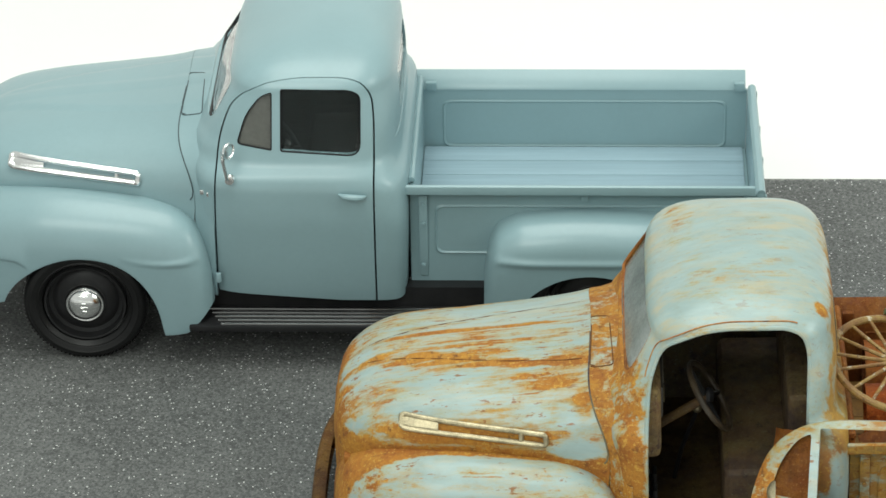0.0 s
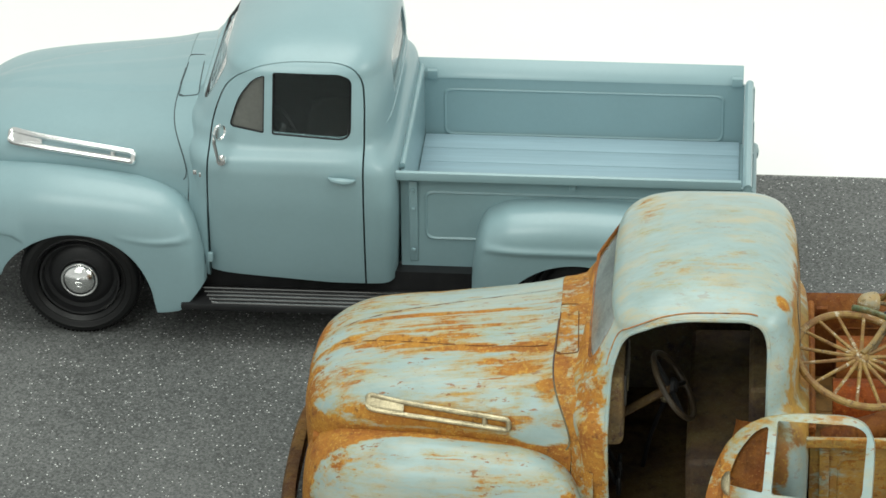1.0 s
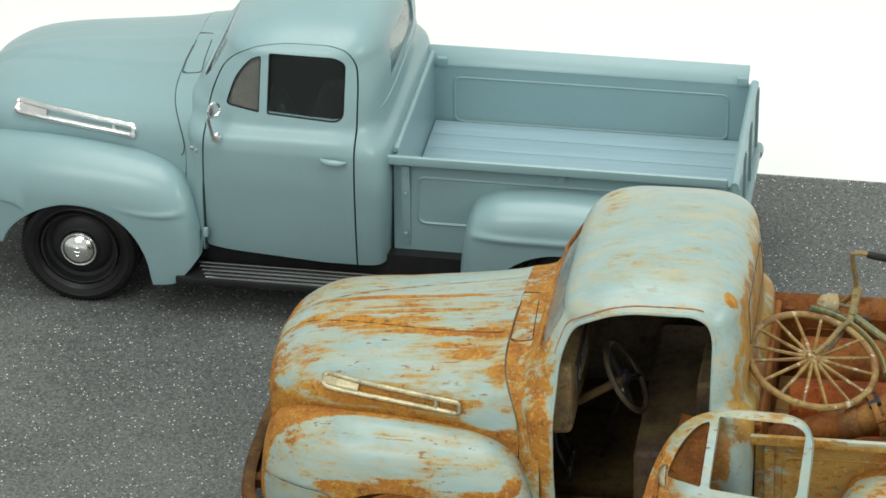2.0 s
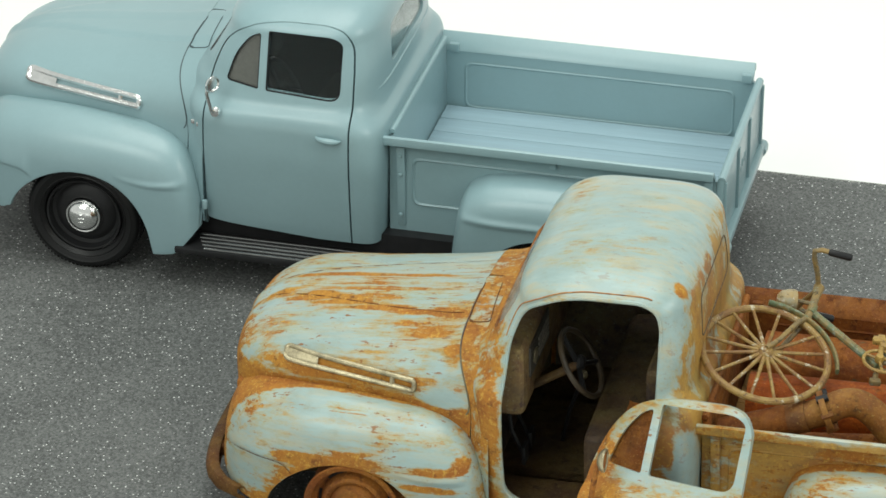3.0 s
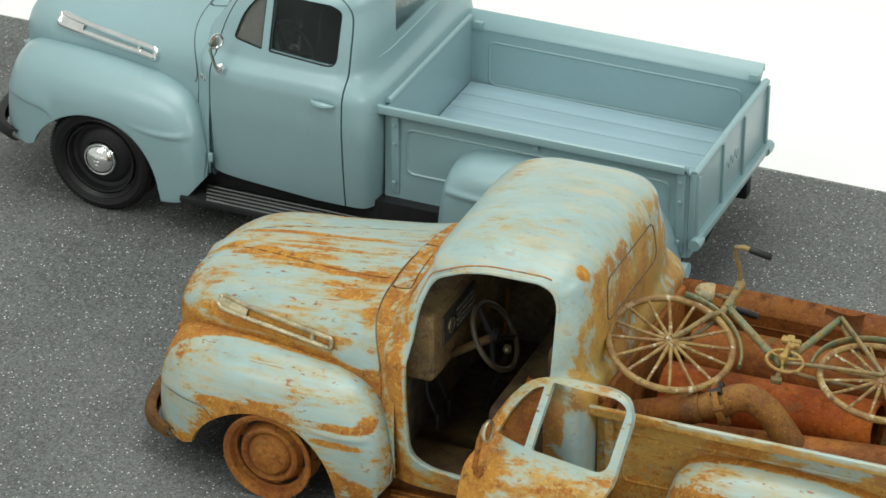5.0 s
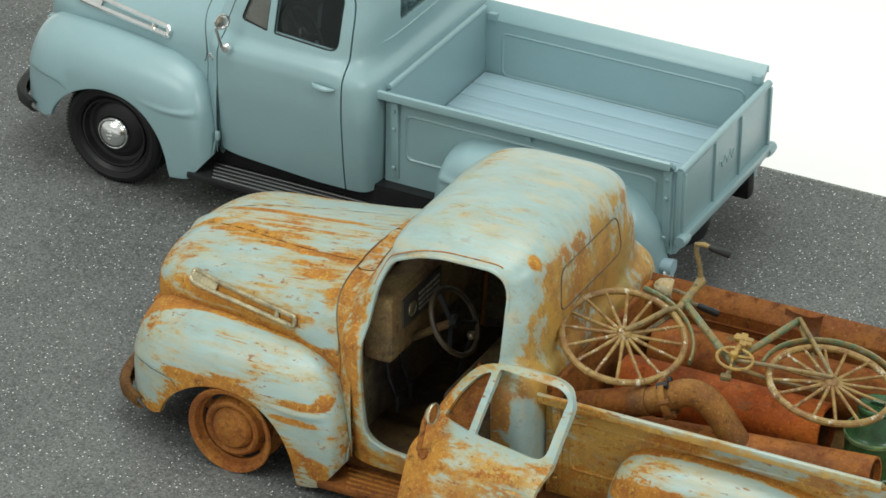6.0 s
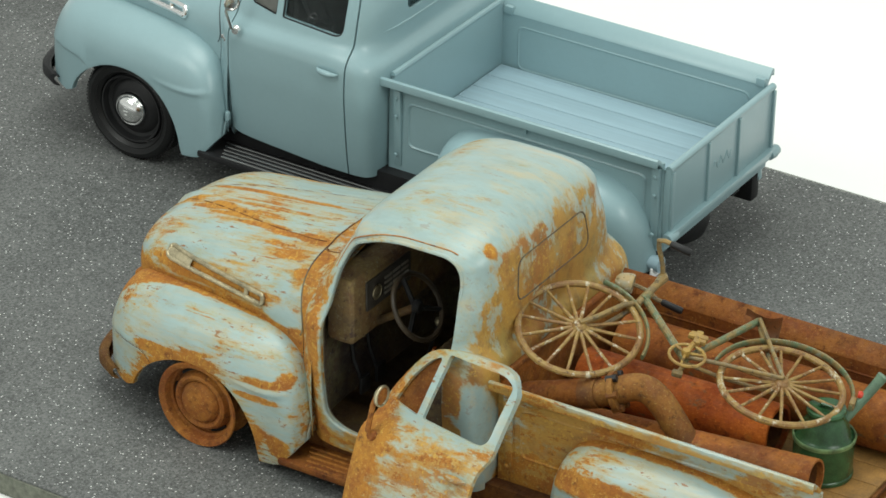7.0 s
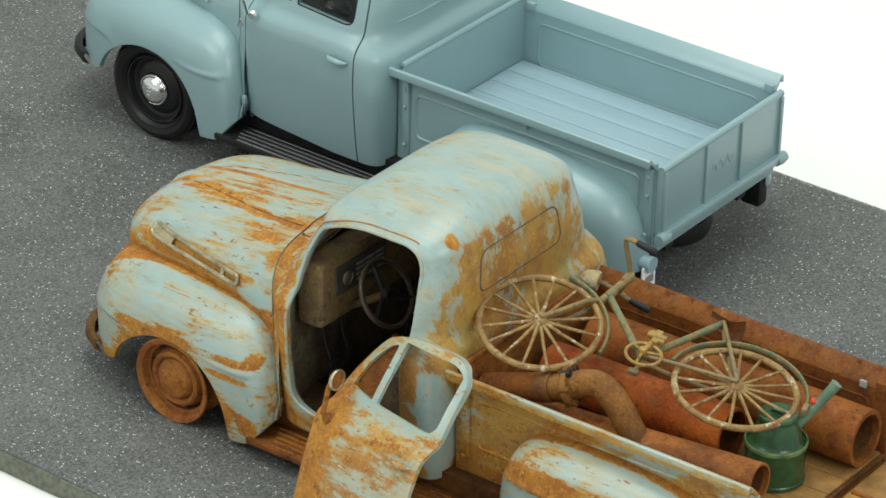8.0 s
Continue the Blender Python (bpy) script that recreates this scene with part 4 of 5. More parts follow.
        for x in (1.925, 3.755):
            bm = box(x - 0.024, x + 0.026, min(s * (W + 0.02), s * (W + 0.055)), max(s * (W + 0.02), s * (W + 0.055)), 0.435, 0.965, 0.008)
            for v in bm.verts:
                if v.co.z < 0.47:
                    v.co.y -= s * 0.022
            if not blue and s < 0 and x > 3:
                bm.free()
                continue
            part("stake_pocket", bm, bed_m if blue or s < 0 else m_rustred, panel)
            for z in (0.52, 0.785, 0.91):
                part("rivet", spun([(0.0, -s * -0.012), (0.010, -s * -0.010), (0.014, 0.0)], 12, "y", (x, s * (W + 0.055), z)), bed_m if blue or s < 0 else m_rustred, panel)
            if s < 0 and x < 2:
                continue
            bm = box(x - 0.03, x + 0.03, min(s * (W - 0.016), s * (W + 0.02)), max(s * (W - 0.016), s * (W + 0.02)), 0.945 + 0.010 * (s > 0), 0.990 + 0.020 * (s > 0), 0.006)
            part("bracket", bm, bed_m if blue or s < 0 else m_rustred, panel)
    bm = box(L0, L0 + 0.025, -W, W, 0.40, 1.03, 0.004)
    front = part("bed_front", bm, bed_m if blue else m_rust, t)
    part("front_lip", tube([(L0 + 0.01, -W, 1.035), (L0 + 0.01, W, 1.035)], 0.02, 8), bed_m if blue else m_rust, front)
    floor = part("bed_floor", box(L0 + 0.02, L1, -W + 0.002, W - 0.002, 0.545, 0.570), bed_m if blue else m_rustdark, t)
    for k in range(7):
        y0 = -0.63 + 1.26 / 7 * k
        part("plank", box(L0 + 0.03, L1 - 0.02, y0 + 0.002, y0 + 1.26 / 7 - 0.002, 0.571, 0.588, 0.004), planks if blue else m_oldwood, floor, "", 30)
    if blue:
        gate = part("tailgate", box(L1 + 0.001, L1 + 0.045, -0.668, 0.668, 0.52, 0.965, 0.008), bed_m, t)
        part("gate_lip", tube([(L1 + 0.03, -0.665, 0.965), (L1 + 0.03, 0.665, 0.965)], 0.024, 10), bed_m, gate)
        part("gate_sill", box(L1 + 0.0, L1 + 0.085, -0.665, 0.665, 0.50, 0.555, 0.015), bed_m, gate)
        for y in (-0.645, -0.195, 0.195, 0.645):
            part("gate_rib", box(L1 + 0.040, L1 + 0.062, y - 0.014, y + 0.014, 0.55, 0.95, 0.006, 2), bed_m, gate)
        plate = part("plate", box(3.785, 3.80, -0.76, -0.62, 0.13, 0.32, 0.01), m_white, t, "small white plate")
        part("plate_bar", box(3.799, 3.805, -0.73, -0.65, 0.20, 0.25), plain("grey_print", (0.25, 0.26, 0.28), 0.6), plate)
        part("plate_bracket", tube([(3.70, -0.70, 0.335), (3.83, -0.70, 0.335)], 0.05, 16, radii=[0.04, 0.052]), m_plank, plate)
        bm = tube([(L1 + 0.0405, -0.11 + 0.007 * k, 0.755 + 0.026 * math.sin(0.62 * k) + 0.010 * math.sin(1.7 * k)) for k in range(33)], 0.0095, 10)
        part("gate_emblem", bm, bed_m, gate, "plain raised emblem in body colour")
        for x in (0.695, 0.735):
            part("badge", box(x - 0.014, x + 0.014, -curve(x, HOOD_W) - 0.004, -curve(x, HOOD_W) + 0.012, 1.028, 1.056, 0.002), m_chrome, cowl, "small silver badge")
        for s in (-1, 1):
            part("gate_hinge", spun([(0.0, -0.05), (0.035, -0.05), (0.04, 0.0), (0.035, 0.05), (0.0, 0.05)], 16, "y", (L1 + 0.06, s * 0.655, 0.515)), bed_m, gate)
            part("hitch_bracket", box(3.62, 3.76, s * 0.655 - 0.05, s * 0.655 + 0.05, 0.145, 0.42, 0.02), m_black, t)
    if not blue:
        # Pale block added for a square hole; brightness behind it is put into the colour.
        part("hole_mark", box(3.62, 3.665, 0.628, 0.644, 0.945, 0.99, 0.006), plain("pale_hole_fill", (0.30, 0.30, 0.27), 0.5, vary=0.3, scale=12), t, "small pale square block in place of a see-through hole")
    if not blue:
        gate = part("tailgate", box(L1 + 0.035, L1 + 0.47, -0.66, 0.66, 0.528, 0.560, 0.008), m_oldwood, t, "lowered ochre-stained tailgate")
        for y in (-0.645, -0.22, 0.22, 0.645):
            part("gate_rib", box(L1 + 0.05, L1 + 0.45, y - 0.014, y + 0.014, 0.556, 0.574, 0.006, 2), m_rust, gate)
        part("gate_lip", tube([(L1 + 0.47, -0.66, 0.548), (L1 + 0.47, 0.66, 0.548)], 0.024, 10), m_rust, gate)
    part("rear_cross_member", box(L1 - 0.06, L1 + 0.02, -0.66, 0.66, 0.40, 0.52, 0.01), bed_m if blue else m_rust, t)
    if blue:
        part("spare_wheel", spun([(0.10, -0.06), (0.19, -0.08), (0.245, -0.085), (0.29, -0.06), (0.305, 0.0), (0.29, 0.06), (0.19, 0.08), (0.10, 0.06), (0.10, -0.06)], 40, "z", (3.42, 0.04, 0.21)), m_tyre, t, "black spare wheel under the bed")
        part("rail_bracket", box(2.82, 2.86, -0.70, -0.667, 0.93, 0.985, 0.01), bed_m, t)
    # chassis
    bm = box(-0.7, 3.75, -0.45, -0.36, 0.30, 0.42)
    box(-0.7, 3.75, 0.36, 0.45, 0.30, 0.42, bm=bm)
    box(0.55, 1.76, -0.76, 0.76, 0.375, 0.42, bm=bm)
    part("chassis", bm, m_black if blue else m_cabfloor, t, smooth=0)
    for x in (0.0, 2.87):
        part("axle", tube([(x, -0.72, 0.355), (x, 0.72, 0.355)], 0.05, 10), m_black if blue else m_rustdark, t)
    # cabin
    seat = part("seat", box(1.22, 1.68, -0.68, 0.68, 0.42, 0.86, 0.06, 3), inner if blue else seat_m, t)
    part("seat_back", box(1.54, 1.69, -0.62, 0.62, 0.80, 1.26, 0.05, 3), inner if blue else seat_m, seat)
    dash = part("dashboard", box(0.72, 0.905, -0.66, 0.66, 0.92, 1.33, 0.05, 3), inner if blue else rusty("dusty_dash", (0.56, 0.82, 1.9), 11.0, 0.10), t)
    if not blue:
        part("instrument_panel", box(0.897, 0.917, -0.53, -0.08, 1.09, 1.27, 0.008), plain("dark_panel", (0.050, 0.044, 0.036), 0.5, vary=0.4, scale=9), dash)
        part("dial", spun([(0.0, 0.0), (0.036, 0.0), (0.040, -0.008), (0.046, 0.0)], 24, "x", (0.925, -0.44, 1.18)), m_dullchrome, dash)
        print_m = plain("faded_print", (0.26, 0.24, 0.20), 0.6)
        for k in range(4):
            for j in range(3):
                part("dial_bar", box(0.917, 0.923, -0.355 + 0.085 * j, -0.285 + 0.085 * j, 1.125 + 0.032 * k, 1.139 + 0.032 * k), print_m, dash)
    lever = part("gear_lever", tube([(0.98, -0.06, 0.43), (1.02, -0.07, 0.62), (1.10, -0.08, 0.86)], 0.012, 8), m_black, t)
    part("lever_knob", shift(spun([(0.0, -0.026), (0.020, -0.018), (0.026, 0.0), (0.020, 0.018), (0.0, 0.026)], 14, "z"), 1.10, -0.08, 0.87), m_chrome if blue else m_dullchrome, lever)
    for y in (-0.50, -0.34):
        pedal = part("pedal", box(0.86, 0.885, y - 0.045, y + 0.045, 0.55, 0.66, 0.010), m_black, t)
        part("pedal_arm", tube([(0.86, y, 0.60), (0.80, y, 0.74), (0.78, y, 0.93)], 0.012, 6), m_black, pedal)
    c = Vector((1.155, -0.385, 1.13))
    ax = Vector((0.78, 0, 0.50)).normalized()
    u = Vector((0, 1, 0))
    v = ax.cross(u)
    rim_pts = [c + (u * math.cos(2 * math.pi * k / 40) + v * math.sin(2 * math.pi * k / 40)) * 0.19 for k in range(40)]
    steer = part("steering_wheel", tube(rim_pts, 0.016, 8, closed=True), m_steer if blue else m_wheelrim, t)
    for k in range(3):
        a = math.pi / 2 + 2 * math.pi * k / 3
        part("spoke", tube([c - ax * 0.02, c + (u * math.cos(a) + v * math.sin(a)) * 0.19], 0.015, 6), m_steer if blue else m_black, steer)
    part("horn_button", shift(spun([(0.0, -0.02), (0.04, -0.018), (0.045, 0.0), (0.03, 0.02), (0.0, 0.025)], 18, "x"), *c), m_chrome if blue else m_black, steer)
    part("steering_column", tube([c, c - ax * 0.45], 0.024, 10), m_black if blue else m_columntan, steer)
    return t


# ---- things ----
blue_truck = build_truck("blue", (0, 0.12, 0))
OLD = Vector((2.34, -2.37, -0.165))
OLD_FRAME = pose(*OLD, 0, -1.2, 0)
old_truck = build_truck("rusty", OLD)


def mirror_on(parent, at, head, metal, glass, shell, turn=-0.6, thick=0.013, size=1.0):
    """A round wing mirror on a bent arm; its glass faces the tail."""
    arm = part("mirror_arm", tube([at, (at[0] - 0.015, at[1] - 0.03, at[2] + 0.02), (head[0] - 0.035, head[1] - 0.01, head[2] - 0.06), (head[0] - 0.03, head[1], head[2])], thick, 8), metal, parent)

    def turned(bm):
        bmesh.ops.scale(bm, vec=(size, size, size), verts=bm.verts)
        bmesh.ops.rotate(bm, verts=bm.verts, matrix=Matrix.Rotation(turn, 3, "Z"))
        return shift(bm, *head)

    part("mirror_head", turned(spun([(0.0, -0.030), (0.025, -0.026), (0.046, -0.012), (0.052, 0.0), (0.050, 0.008), (0.043, 0.008), (0.041, 0.002)], 28, "x")), shell, arm)
    part("mirror_glass", turned(spun([(0.042, 0.001), (0.030, 0.004), (0.0, 0.005)], 28, "x")), glass, arm)
    part("mirror_foot", spun([(0.0, -0.02), (0.026, -0.018), (0.032, 0.0), (0.026, 0.018), (0.0, 0.02)], 16, "y", at), metal, arm)


mirror_on(blue_truck, (0.862, -0.900, 1.172), (0.868, -0.955, 1.378), m_chrome, m_chrome, m_chrome)


def leaning_door():
    """The old truck's driver's door, taken off and leant against the cab."""
    door = thing("truck_door", (4.018, -3.978, 0.008), "rusted pale blue truck door leaning against the old pickup", "door", turn=(-26.0, -4.7, -10))
    mat = weathered("weathered_door", 0.484, [(2, 0.90, 1.02, -0.05), (0, -0.10, -0.38, 0.14)], (0.8, 2.4, 2.4), 6.0, spots=[((-0.1, 0.0, 0.80), (0.5, 0.3, 0.12), 0.05)], washes=[(2, 0.95, 0.80, 0.05), (2, 1.10, 1.30, 0.05)])
    move = (-1.2, 0.86, -0.345)
    bm = carved(cab_shell(0.024), [("INTERSECT", prism([(x, max(z, 0.42 + 0.05 * (1.2 - x))) for x, z in DOOR], "y", -1.2, -0.3)), ("DIFFERENCE", prism(VENT, "y", -1.2, -0.3)), ("DIFFERENCE", prism([(1.3 + (x - 1.3) * 1.075 if x > 1.3 else x, z + (0.012 if z > 1.45 else 0)) for x, z in SASH], "y", -1.2, -0.3))])
    part("door_panel", shift(bm, *move), mat, door, "", 40)
    part("vent_window", shift(skin("side", 0.89, 1.105, 1.29, 1.635, 0.022), *move), m_rust, door, "rust-coloured vent window")
    bm = tube([(1.468 + 0.15 * k / 8, -(0.898 + 0.030 * math.sin(math.pi * k / 8) ** 0.5), 1.075) for k in range(9)], 0.014, 8, radii=[0.006, 0.013, 0.017, 0.019, 0.020, 0.020, 0.018, 0.014, 0.006])
    part("door_handle", shift(bm, *move), mat, door)
    door.scale = (0.96, 1, 1)
    a = Vector((0.895, -0.885, 1.12)) + Vector(move)
    mirror_on(door, tuple(a), tuple(a + Vector((0.045, -0.06, 0.23))), m_rust, m_rust, m_dullchrome, 0.15, 0.016, 1.2)
    return door


leaning_door()


# ---- the load on the old truck's bed ----
def pipe(name, path, r, wall, mat, label, flanges=(), sleeve=None):
    """A hollow pipe along a path; flanges: (point number, radius, half width)."""
    pts = [OLD_FRAME @ Vector((p[0], p[1], p[2])) for p in path]
    t = thing(name, pts[-1], label, "pipe", "pipes")
    loc = [p - pts[-1] for p in pts]
    bm = tube(loc, r, 28, caps=False)
    tube(loc, r - wall, 28, caps=False, bm=bm)
    bm.verts.ensure_lookup_table()
    n = 28
    for e in (0, len(loc) - 1):
        for k in range(n):
            a, b = e * n + k, e * n + (k + 1) % n
            o = len(loc) * n
            bm.faces.new((bm.verts[a], bm.verts[b], bm.verts[o + b], bm.verts[o + a]))
    bmesh.ops.recalc_face_normals(bm, faces=bm.faces)
    part("pipe_body", bm, mat, t, smooth=50)
    # Inner lining in darker rust: the shade inside the pipe is put into its colour.
    part("bore", tube([loc[0].lerp(loc[1], 0.05), *loc[1:-1], loc[-1].lerp(loc[-2], 0.05)], r - wall - 0.002, 28, caps=False), m_rustdark, t, "inside of the pipe, its shade put into dark rust")
    if sleeve:
        part("sleeve", tube(loc[:3], r + 0.004, 28), sleeve, t, "red-brown sleeve on the pipe")
    for k, fr, hw in flanges:
        d = (loc[min(k + 1, len(loc) - 1)] - loc[max(k - 1, 0)]).normalized()
        f = part("flange", tube([loc[k] - d * hw, loc[k] - d * hw * 0.99, loc[k] + d * hw * 0.99, loc[k] + d * hw], fr, 28, radii=[fr * 0.96, fr, fr, fr * 0.96]), mat, t, smooth=40)
        u = d.orthogonal().normalized()
        v = d.cross(u)
        for j in range(6 if hw < 0.03 else 0):
            q = loc[k] + (u * math.cos(j * math.pi / 3) + v * math.sin(j * math.pi / 3)) * fr * 0.86
            part("bolt", tube([q - d * (hw + 0.008), q + d * (hw + 0.022)], 0.022, 6), m_black if j in (0, 1, 5) else m_rustdark, f, smooth=0)
    return t


pipe("rusty_pipe", [(2.0, 0.46, 0.755), (3.0, 0.46, 0.755), (3.78, 0.46, 0.755)], 0.165, 0.028, m_bigpipe, "wide rust-brown steel pipe lying on the truck bed")
pipe("red_pipe", [(1.98, 0.06, 0.745), (2.6, 0.06, 0.75), (3.18, 0.06, 0.755)], 0.150, 0.02, m_redpipe, "orange-red rusted pipe lying on the truck bed")
a0, a1, a2, a3 = Vector((2.46, -0.452, 1.035)), Vector((2.62, -0.36, 1.13)), Vector((2.70, -0.40, 1.055)), Vector((2.89, -0.40, 0.78))
bend = [(1 - q) ** 3 * a0 + 3 * q * (1 - q) ** 2 * a1 + 3 * q * q * (1 - q) * a2 + q ** 3 * a3 for q in [k / 16 for k in range(17)]]
pipe("elbow_pipe", [(1.93, -0.49, 0.86), (2.29, -0.478, 0.985), (2.32, -0.475, 0.995), (2.38, -0.468, 1.012), *[tuple(q) for q in bend]], 0.076, 0.014, m_rustpipe, "rusty elbow pipe with a bolted flange on the bed", [(2, 0.086, 0.05), (4, 0.112, 0.016)], m_rustred)
pipe("straight_pipe", [(2.15, -0.40, 0.715), (2.92, -0.37, 0.77), (3.61, -0.34, 0.81)], 0.110, 0.014, m_longpipe, "straight rust-brown pipe along the bed side")

m_green = plain("dull_green_paint", (0.025, 0.074, 0.028), 0.22, vary=0.5, scale=9, grain=0.2)


def milk_can(at):
    c = thing("milk_can", at, "dark green metal milk can standing on the truck bed", "can")
    part("can_body", spun([(0.0, 0.0), (0.160, 0.0), (0.170, 0.010), (0.170, 0.028), (0.165, 0.035), (0.165, 0.236), (0.152, 0.246), (0.140, 0.262), (0.128, 0.31), (0.104, 0.355), (0.096, 0.372), (0.098, 0.392)], 44, "z"), m_green, c)
    part("can_band", spun([(0.163, 0.222), (0.171, 0.226), (0.174, 0.246), (0.170, 0.254), (0.163, 0.250)], 44, "z"), m_bandgreen, c, "pale worn green band")
    lid = part("can_lid", spun([(0.0, 0.405), (0.07, 0.407), (0.092, 0.415), (0.106, 0.412), (0.110, 0.398), (0.106, 0.388), (0.096, 0.386)], 40, "z"), m_green, c)
    part("lid_grip", tube([(-0.04, 0, 0.405), (-0.03, 0, 0.425), (0.03, 0, 0.425), (0.04, 0, 0.405)], 0.009, 8), m_green, lid)
    part("spout", tube([(0.06, 0.08, 0.30), (0.13, 0.17, 0.42), (0.185, 0.235, 0.52), (0.20, 0.25, 0.55)], 0.03, 14, radii=[0.027, 0.028, 0.030, 0.033]), m_tin, c, "pale green tin spout")
    return c


m_bandgreen = plain("worn_pale_green", (0.13, 0.21, 0.09), 0.35, vary=0.75, scale=14, grain=0.3)
m_tin = plain("pale_green_tin", (0.11, 0.18, 0.12), 0.5, vary=0.35, scale=12, grain=0.3)
milk_can(OLD_FRAME @ Vector((3.455, 0.055, 0.588)))


def chipped(name, base, worn, pale, seed):
    """Thin metal with ochre wear and pale chips."""
    m = Mat(name)
    wear, chips, fine = m.noise(14, 5, 0.7, seed=seed), m.noise(30, 4, 0.7, seed=seed + 2), m.noise(110, 3, 0.7, seed=seed + 4)
    c = m.mix(m.step(wear, 0.40, 0.60), base, worn)
    c = m.mix(m.step(chips, 0.56, 0.64), c, tuple(0.45 * v for v in worn))
    c = m.mix(m.math("MULTIPLY", m.step(m.noise(17, 5, 0.75, seed=seed + 6), 0.56, 0.64), 0.85), c, pale)
    m.set(Base_Color=c, Roughness=m.step(fine, 0.2, 0.8, 0.35, 0.6), Normal=m.bump(m.math("ADD", wear, fine), 0.5, 0.006))
    return m.m


m_spoke = chipped("worn_rust_wire", (0.29, 0.185, 0.052), (0.205, 0.100, 0.030), (0.56, 0.52, 0.40), 1.0)
m_frame = chipped("weathered_green_tube", (0.100, 0.150, 0.080), (0.23, 0.155, 0.052), (0.24, 0.28, 0.22), 3.0)
m_fork = chipped("ochre_fork_paint", (0.26, 0.170, 0.055), (0.17, 0.125, 0.06), (0.20, 0.225, 0.16), 5.0)
m_brass = chipped("tarnished_brass", (0.37, 0.23, 0.050), (0.27, 0.16, 0.045), (0.48, 0.36, 0.14), 7.0)
m_saddle = chipped("scuffed_leather", (0.24, 0.115, 0.055), (0.28, 0.12, 0.045), (0.13, 0.13, 0.09), 9.0)
m_lamp = chipped("tarnished_lamp_metal", (0.30, 0.28, 0.20), (0.34, 0.24, 0.10), (0.62, 0.60, 0.54), 11.0)


def mudguard(bow):
    """A thin curved strip along rows of (x, y, angle, radius, w) round a wheel's middle."""
    rows = []
    for cx, cy, a, r, w in bow:
        rows.append([(cx + (r + 0.011 * math.cos(q)) * math.cos(a), cy + (r + 0.011 * math.cos(q)) * math.sin(a), w + 0.020 * math.sin(q)) for q in [2 * math.pi * j / 12 for j in range(12)]])
    bm = grid(rows, close_v=True)
    for row in (rows[0], rows[-1]):
        bm.faces.new([bm.verts.new(p) for p in row])
    return tidy(bm)


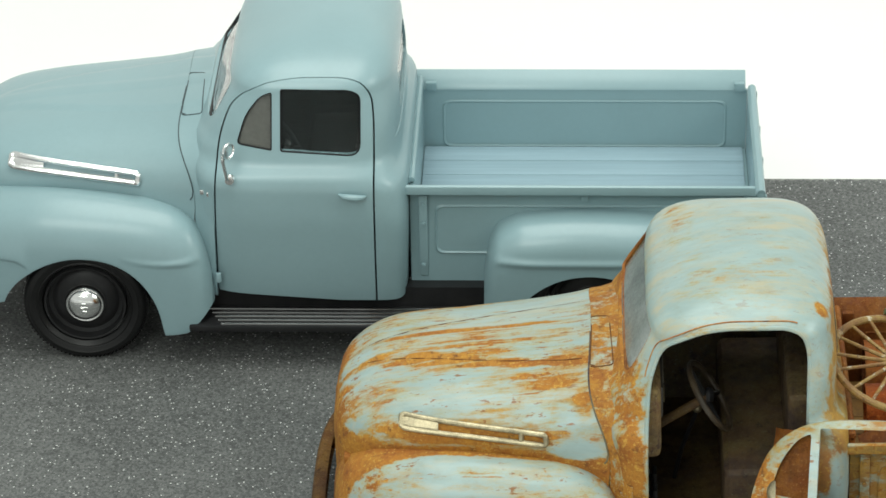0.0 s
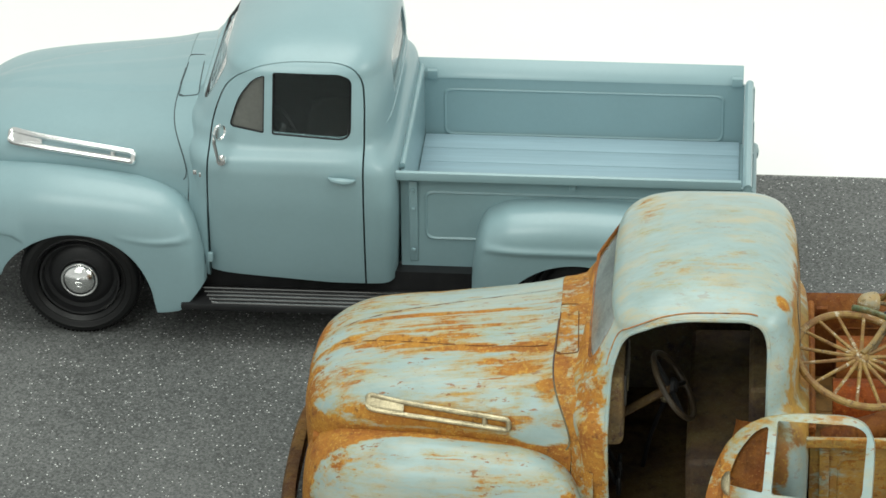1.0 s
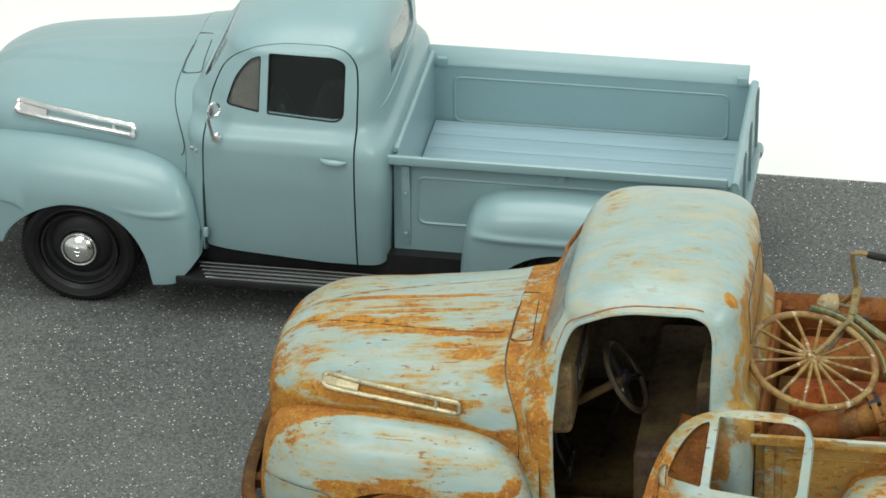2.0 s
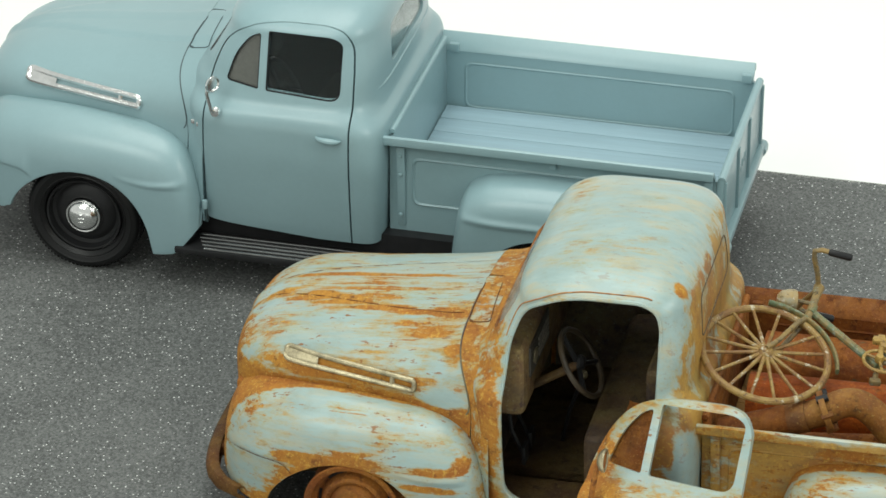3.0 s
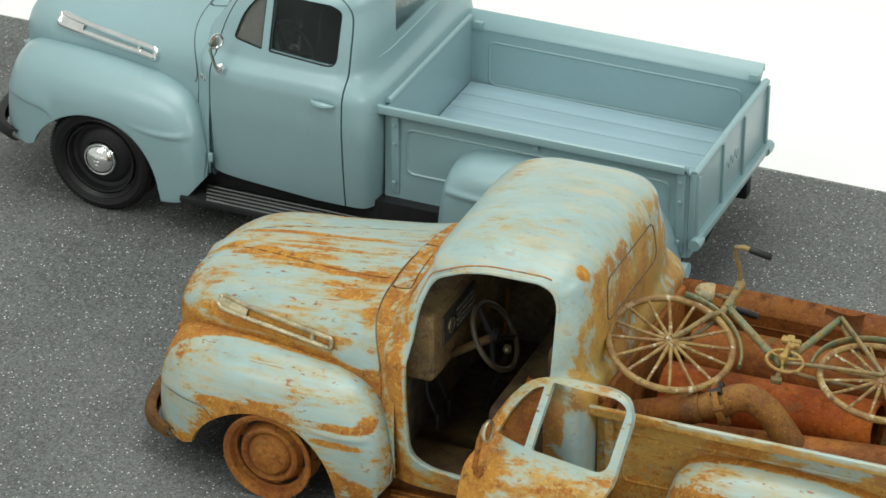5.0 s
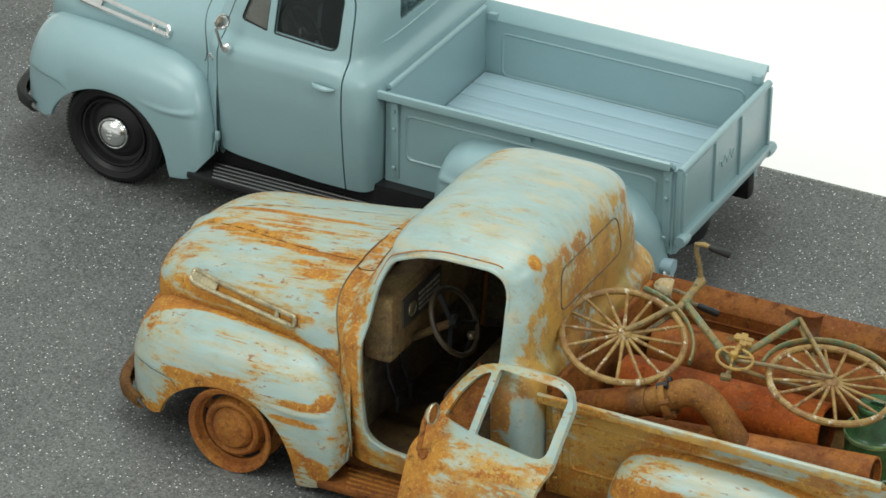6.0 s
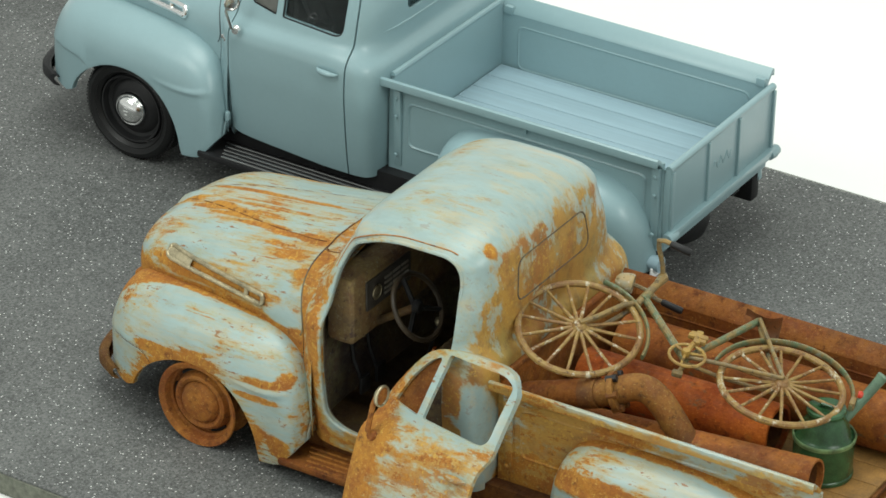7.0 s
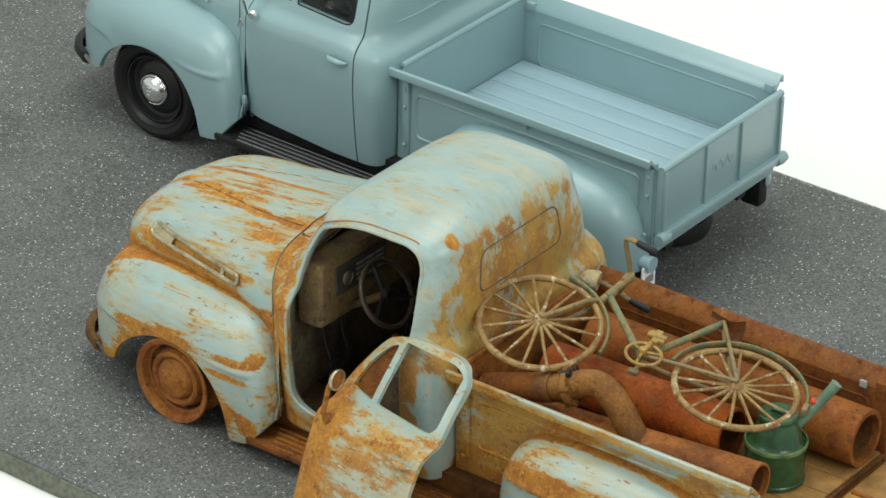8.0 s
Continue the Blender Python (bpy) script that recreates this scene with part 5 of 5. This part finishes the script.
def bicycle():
    """Lies on its side: u runs from the front hub to the rear hub, v is the front wheel's own up, w points out of the bed; the frame lies flatter than the turned front wheel."""
    u = Vector((1.07, 0.31, -0.145)).normalized()
    v = Vector((0, math.cos(radians(13)), math.sin(radians(13))))
    v = (v - u * v.dot(u)).normalized()
    w = u.cross(v)
    b = thing("bicycle", (0, 0, 0), "rusty old bicycle with bent front wheel lying on pipes", "bicycle")
    b.matrix_world = Matrix.Translation(K * (Vector((4.43, -2.61, 1.095)))) @ Matrix((u, v, w)).transposed().to_4x4()
    flat = Matrix.Rotation(radians(-11.5), 3, "X")
    rnd = random.Random(5)

    def lie(bm):
        bmesh.ops.rotate(bm, verts=bm.verts, matrix=flat)
        return bm

    def bicycle_wheel(cx, cy, name, turn, count, a0):
        rim_bm = tube([(cx + 0.334 * math.cos(2 * math.pi * k / 72), cy + 0.334 * math.sin(2 * math.pi * k / 72), 0) for k in range(72)], 0.0195, 10, closed=True)
        rim = part(name, turn(rim_bm), m_spoke, b, "rusted wire bicycle wheel")
        for k in range(count):
            a = 2 * math.pi * k / count + a0 + rnd.uniform(-0.02, 0.02)
            e = a + rnd.uniform(-0.03, 0.03)
            part("spoke", turn(tube([(cx + 0.02 * math.cos(a), cy + 0.02 * math.sin(a), 0.018), (cx + 0.17 * math.cos((a + e) / 2), cy + 0.17 * math.sin((a + e) / 2), 0.008), (cx + 0.33 * math.cos(e), cy + 0.33 * math.sin(e), 0)], 0.0095, 7, radii=[0.0125, 0.0098, 0.0088])), m_spoke, rim)
        part("hub", turn(spun([(0.0, -0.045), (0.034, -0.045), (0.032, -0.02), (0.03, 0.0), (0.04, 0.015), (0.042, 0.03), (0.028, 0.045), (0.0, 0.05)], 18, "z", (cx, cy, 0))), m_spoke, rim)

    bicycle_wheel(-0.012, -0.005, "front_wheel", lambda q: q, 16, 0.1)
    R = (1.127, -0.022)
    bicycle_wheel(*R, "rear_wheel", lie, 16, 0.22)
    bb, seat = Vector((0.586, -0.021, 0)), Vector((0.885, 0.508, 0))
    head = flat.inverted() @ Vector((0.268, 0.335, 0))
    part("down_tube", lie(tube([head, bb], 0.021, 10)), m_frame, b)
    part("seat_tube", lie(tube([bb, seat], 0.020, 10)), m_frame, b)
    part("head_tube", tube([(0.235, 0.28, 0.0), (0.313, 0.505, 0.0)], 0.022, 12), m_fork, b)
    part("head_lug", tube([(0.256, 0.325, 0.0), (0.276, 0.385, 0.0)], 0.027, 12), m_frame, b)
    part("stem", tube([(0.300, 0.47, 0), (0.318, 0.525, 0), (0.312, 0.545, 0.0)], 0.027, 10, radii=[0.024, 0.031, 0.024]), m_fork, b)
    for s in (-1, 1):
        part("fork_blade", tube([(0.236, 0.285, 0.012 * s), (0.17, 0.21, 0.042 * s), (0.06, 0.06, 0.055 * s), (-0.012, -0.005, 0.05 * s)], 0.0145, 8), m_fork, b)
        part("chain_stay", lie(tube([bb + Vector((0, 0, 0.02 * s)), (0.8, -0.03, 0.045 * s), (*R, 0.055 * s)], 0.012, 8)), m_fork, b)
        part("seat_stay", lie(tube([seat + Vector((0.005, -0.01, 0.02 * s)), (*R, 0.055 * s)], 0.0125, 8)), m_fork, b)
        part("handlebar", tube([(0.315, 0.53, 0), (0.30, 0.55, 0.07 * s), (0.262, 0.575, 0.17 * s), (0.255, 0.585, 0.215 * s), (0.29, 0.575, 0.235 * s), (0.42, 0.545, 0.235 * s)], 0.0145, 8), m_fork, b)
        part("grip", tube([(0.325, 0.566, 0.235 * s), (0.335, 0.563, 0.235 * s), (0.44, 0.539, 0.235 * s), (0.45, 0.537, 0.235 * s)], 0.02, 10, radii=[0.016, 0.02, 0.021, 0.015]), m_black, b, "black rubber grip")
    bow = [(-0.012, -0.005, radians(84 - 96 * k / 28), 0.352 + 0.034 * k / 28, 0.036 * (1 - k / 28) ** 2) for k in range(29)]
    part("front_mudguard", mudguard(bow), m_frame, b, "thin greenish mudguard")
    bow = [(*R, radians(172 - 176 * k / 36), 0.385 + 0.018 * math.sin(math.pi * k / 36), 0.0) for k in range(37)]
    guard = part("rear_mudguard", lie(mudguard(bow)), m_frame, b, "thin greenish mudguard")
    part("lamp_holder", lie(box(R[0] + 0.372, R[0] + 0.405, R[1] - 0.02, R[1] + 0.05, -0.02, 0.03, 0.01)), m_fork, guard)
    part("tail_lamp", lie(spun([(0.0, 0.020), (0.014, 0.018), (0.020, 0.010), (0.021, 0.0), (0.020, -0.010), (0.0, -0.012)], 16, "x", (R[0] + 0.415, 0.035, 0.045))), m_red, guard, "small red tail lamp")
    c = Vector((bb[0] + 0.012, bb[1] - 0.02, 0.045))
    ring = part("chainwheel", lie(tube([c + Vector((0.098 * math.cos(2 * math.pi * k / 36), 0.098 * math.sin(2 * math.pi * k / 36), 0)) for k in range(36)], 0.0095, 7, closed=True)), m_brass, b, "brass-coloured chainwheel")
    part("chainwheel_boss", lie(spun([(0.0, -0.02), (0.022, -0.02), (0.026, 0.0), (0.02, 0.018), (0.0, 0.02)], 16, "z", (bb[0], bb[1], 0.05))), m_brass, ring)
    for k in range(3):
        a = 0.4 + 2 * math.pi * k / 3
        part("arm", lie(tube([(bb[0], bb[1], 0.045), c + Vector((0.098 * math.cos(a), 0.098 * math.sin(a), 0))], 0.008, 6)), m_brass, ring)
    # pedals: a cross of four rounded plates
    for s in (-1, 1):
        p = bb + (Vector((0.034, 0.138, 0.06)) if s > 0 else Vector((-0.015, -0.075, -0.05)))
        crank = part("crank", lie(tube([bb + Vector((0, 0, 0.05 * s)), p], 0.015, 8)), m_brass if s > 0 else m_fork, b)
        for x0, x1, y0, y1 in ((-0.03, 0.03, -0.02, 0.02),) if s < 0 else ((-0.055, 0.055, -0.018, 0.018), (-0.02, 0.02, -0.06, 0.055), (-0.048, -0.012, 0.012, 0.04), (0.014, 0.05, -0.046, -0.014)):
            part("pedal", lie(box(p.x + x0, p.x + x1, p.y + y0, p.y + y1, p.z - 0.014 + 0.004 * (x1 > 0.052), p.z + 0.016 + 0.004 * (x1 > 0.052), 0.009, 2)), m_brass if s > 0 else m_fork, crank)
    # saddle: a bowed leather top, its nose towards the stem
    rows = []
    for k in range(15):
        s = k / 14
        hw = 0.022 + 0.075 * max(0, s - 0.25) ** 0.8
        lift = 0.034 * math.cos(4.4 * s)
        rows.append([(0.80 + 0.21 * s, 0.530 + lift - 0.035 * math.sin(q) ** 2 * s, hw * math.sin(q)) for q in [-1.57 + 0.314 * j for j in range(11)]])
    bm = grid(rows)
    bmesh.ops.solidify(bm, geom=bm.faces, thickness=0.020)
    part("saddle", lie(bm), m_saddle, b, "worn brown leather saddle")
    lamp = part("headlamp", spun([(0.0, -0.060), (0.022, -0.056), (0.044, -0.034), (0.054, 0.0), (0.057, 0.03), (0.052, 0.045), (0.046, 0.040), (0.0, 0.044)], 26, "x", (0.135, 0.40, 0.02)), m_lamp, b, "tarnished round headlamp")
    part("lamp_bracket", tube([(0.275, 0.40, 0), (0.20, 0.405, 0.01), (0.17, 0.40, 0.015)], 0.011, 6), m_fork, lamp)
    return b


bicycle()
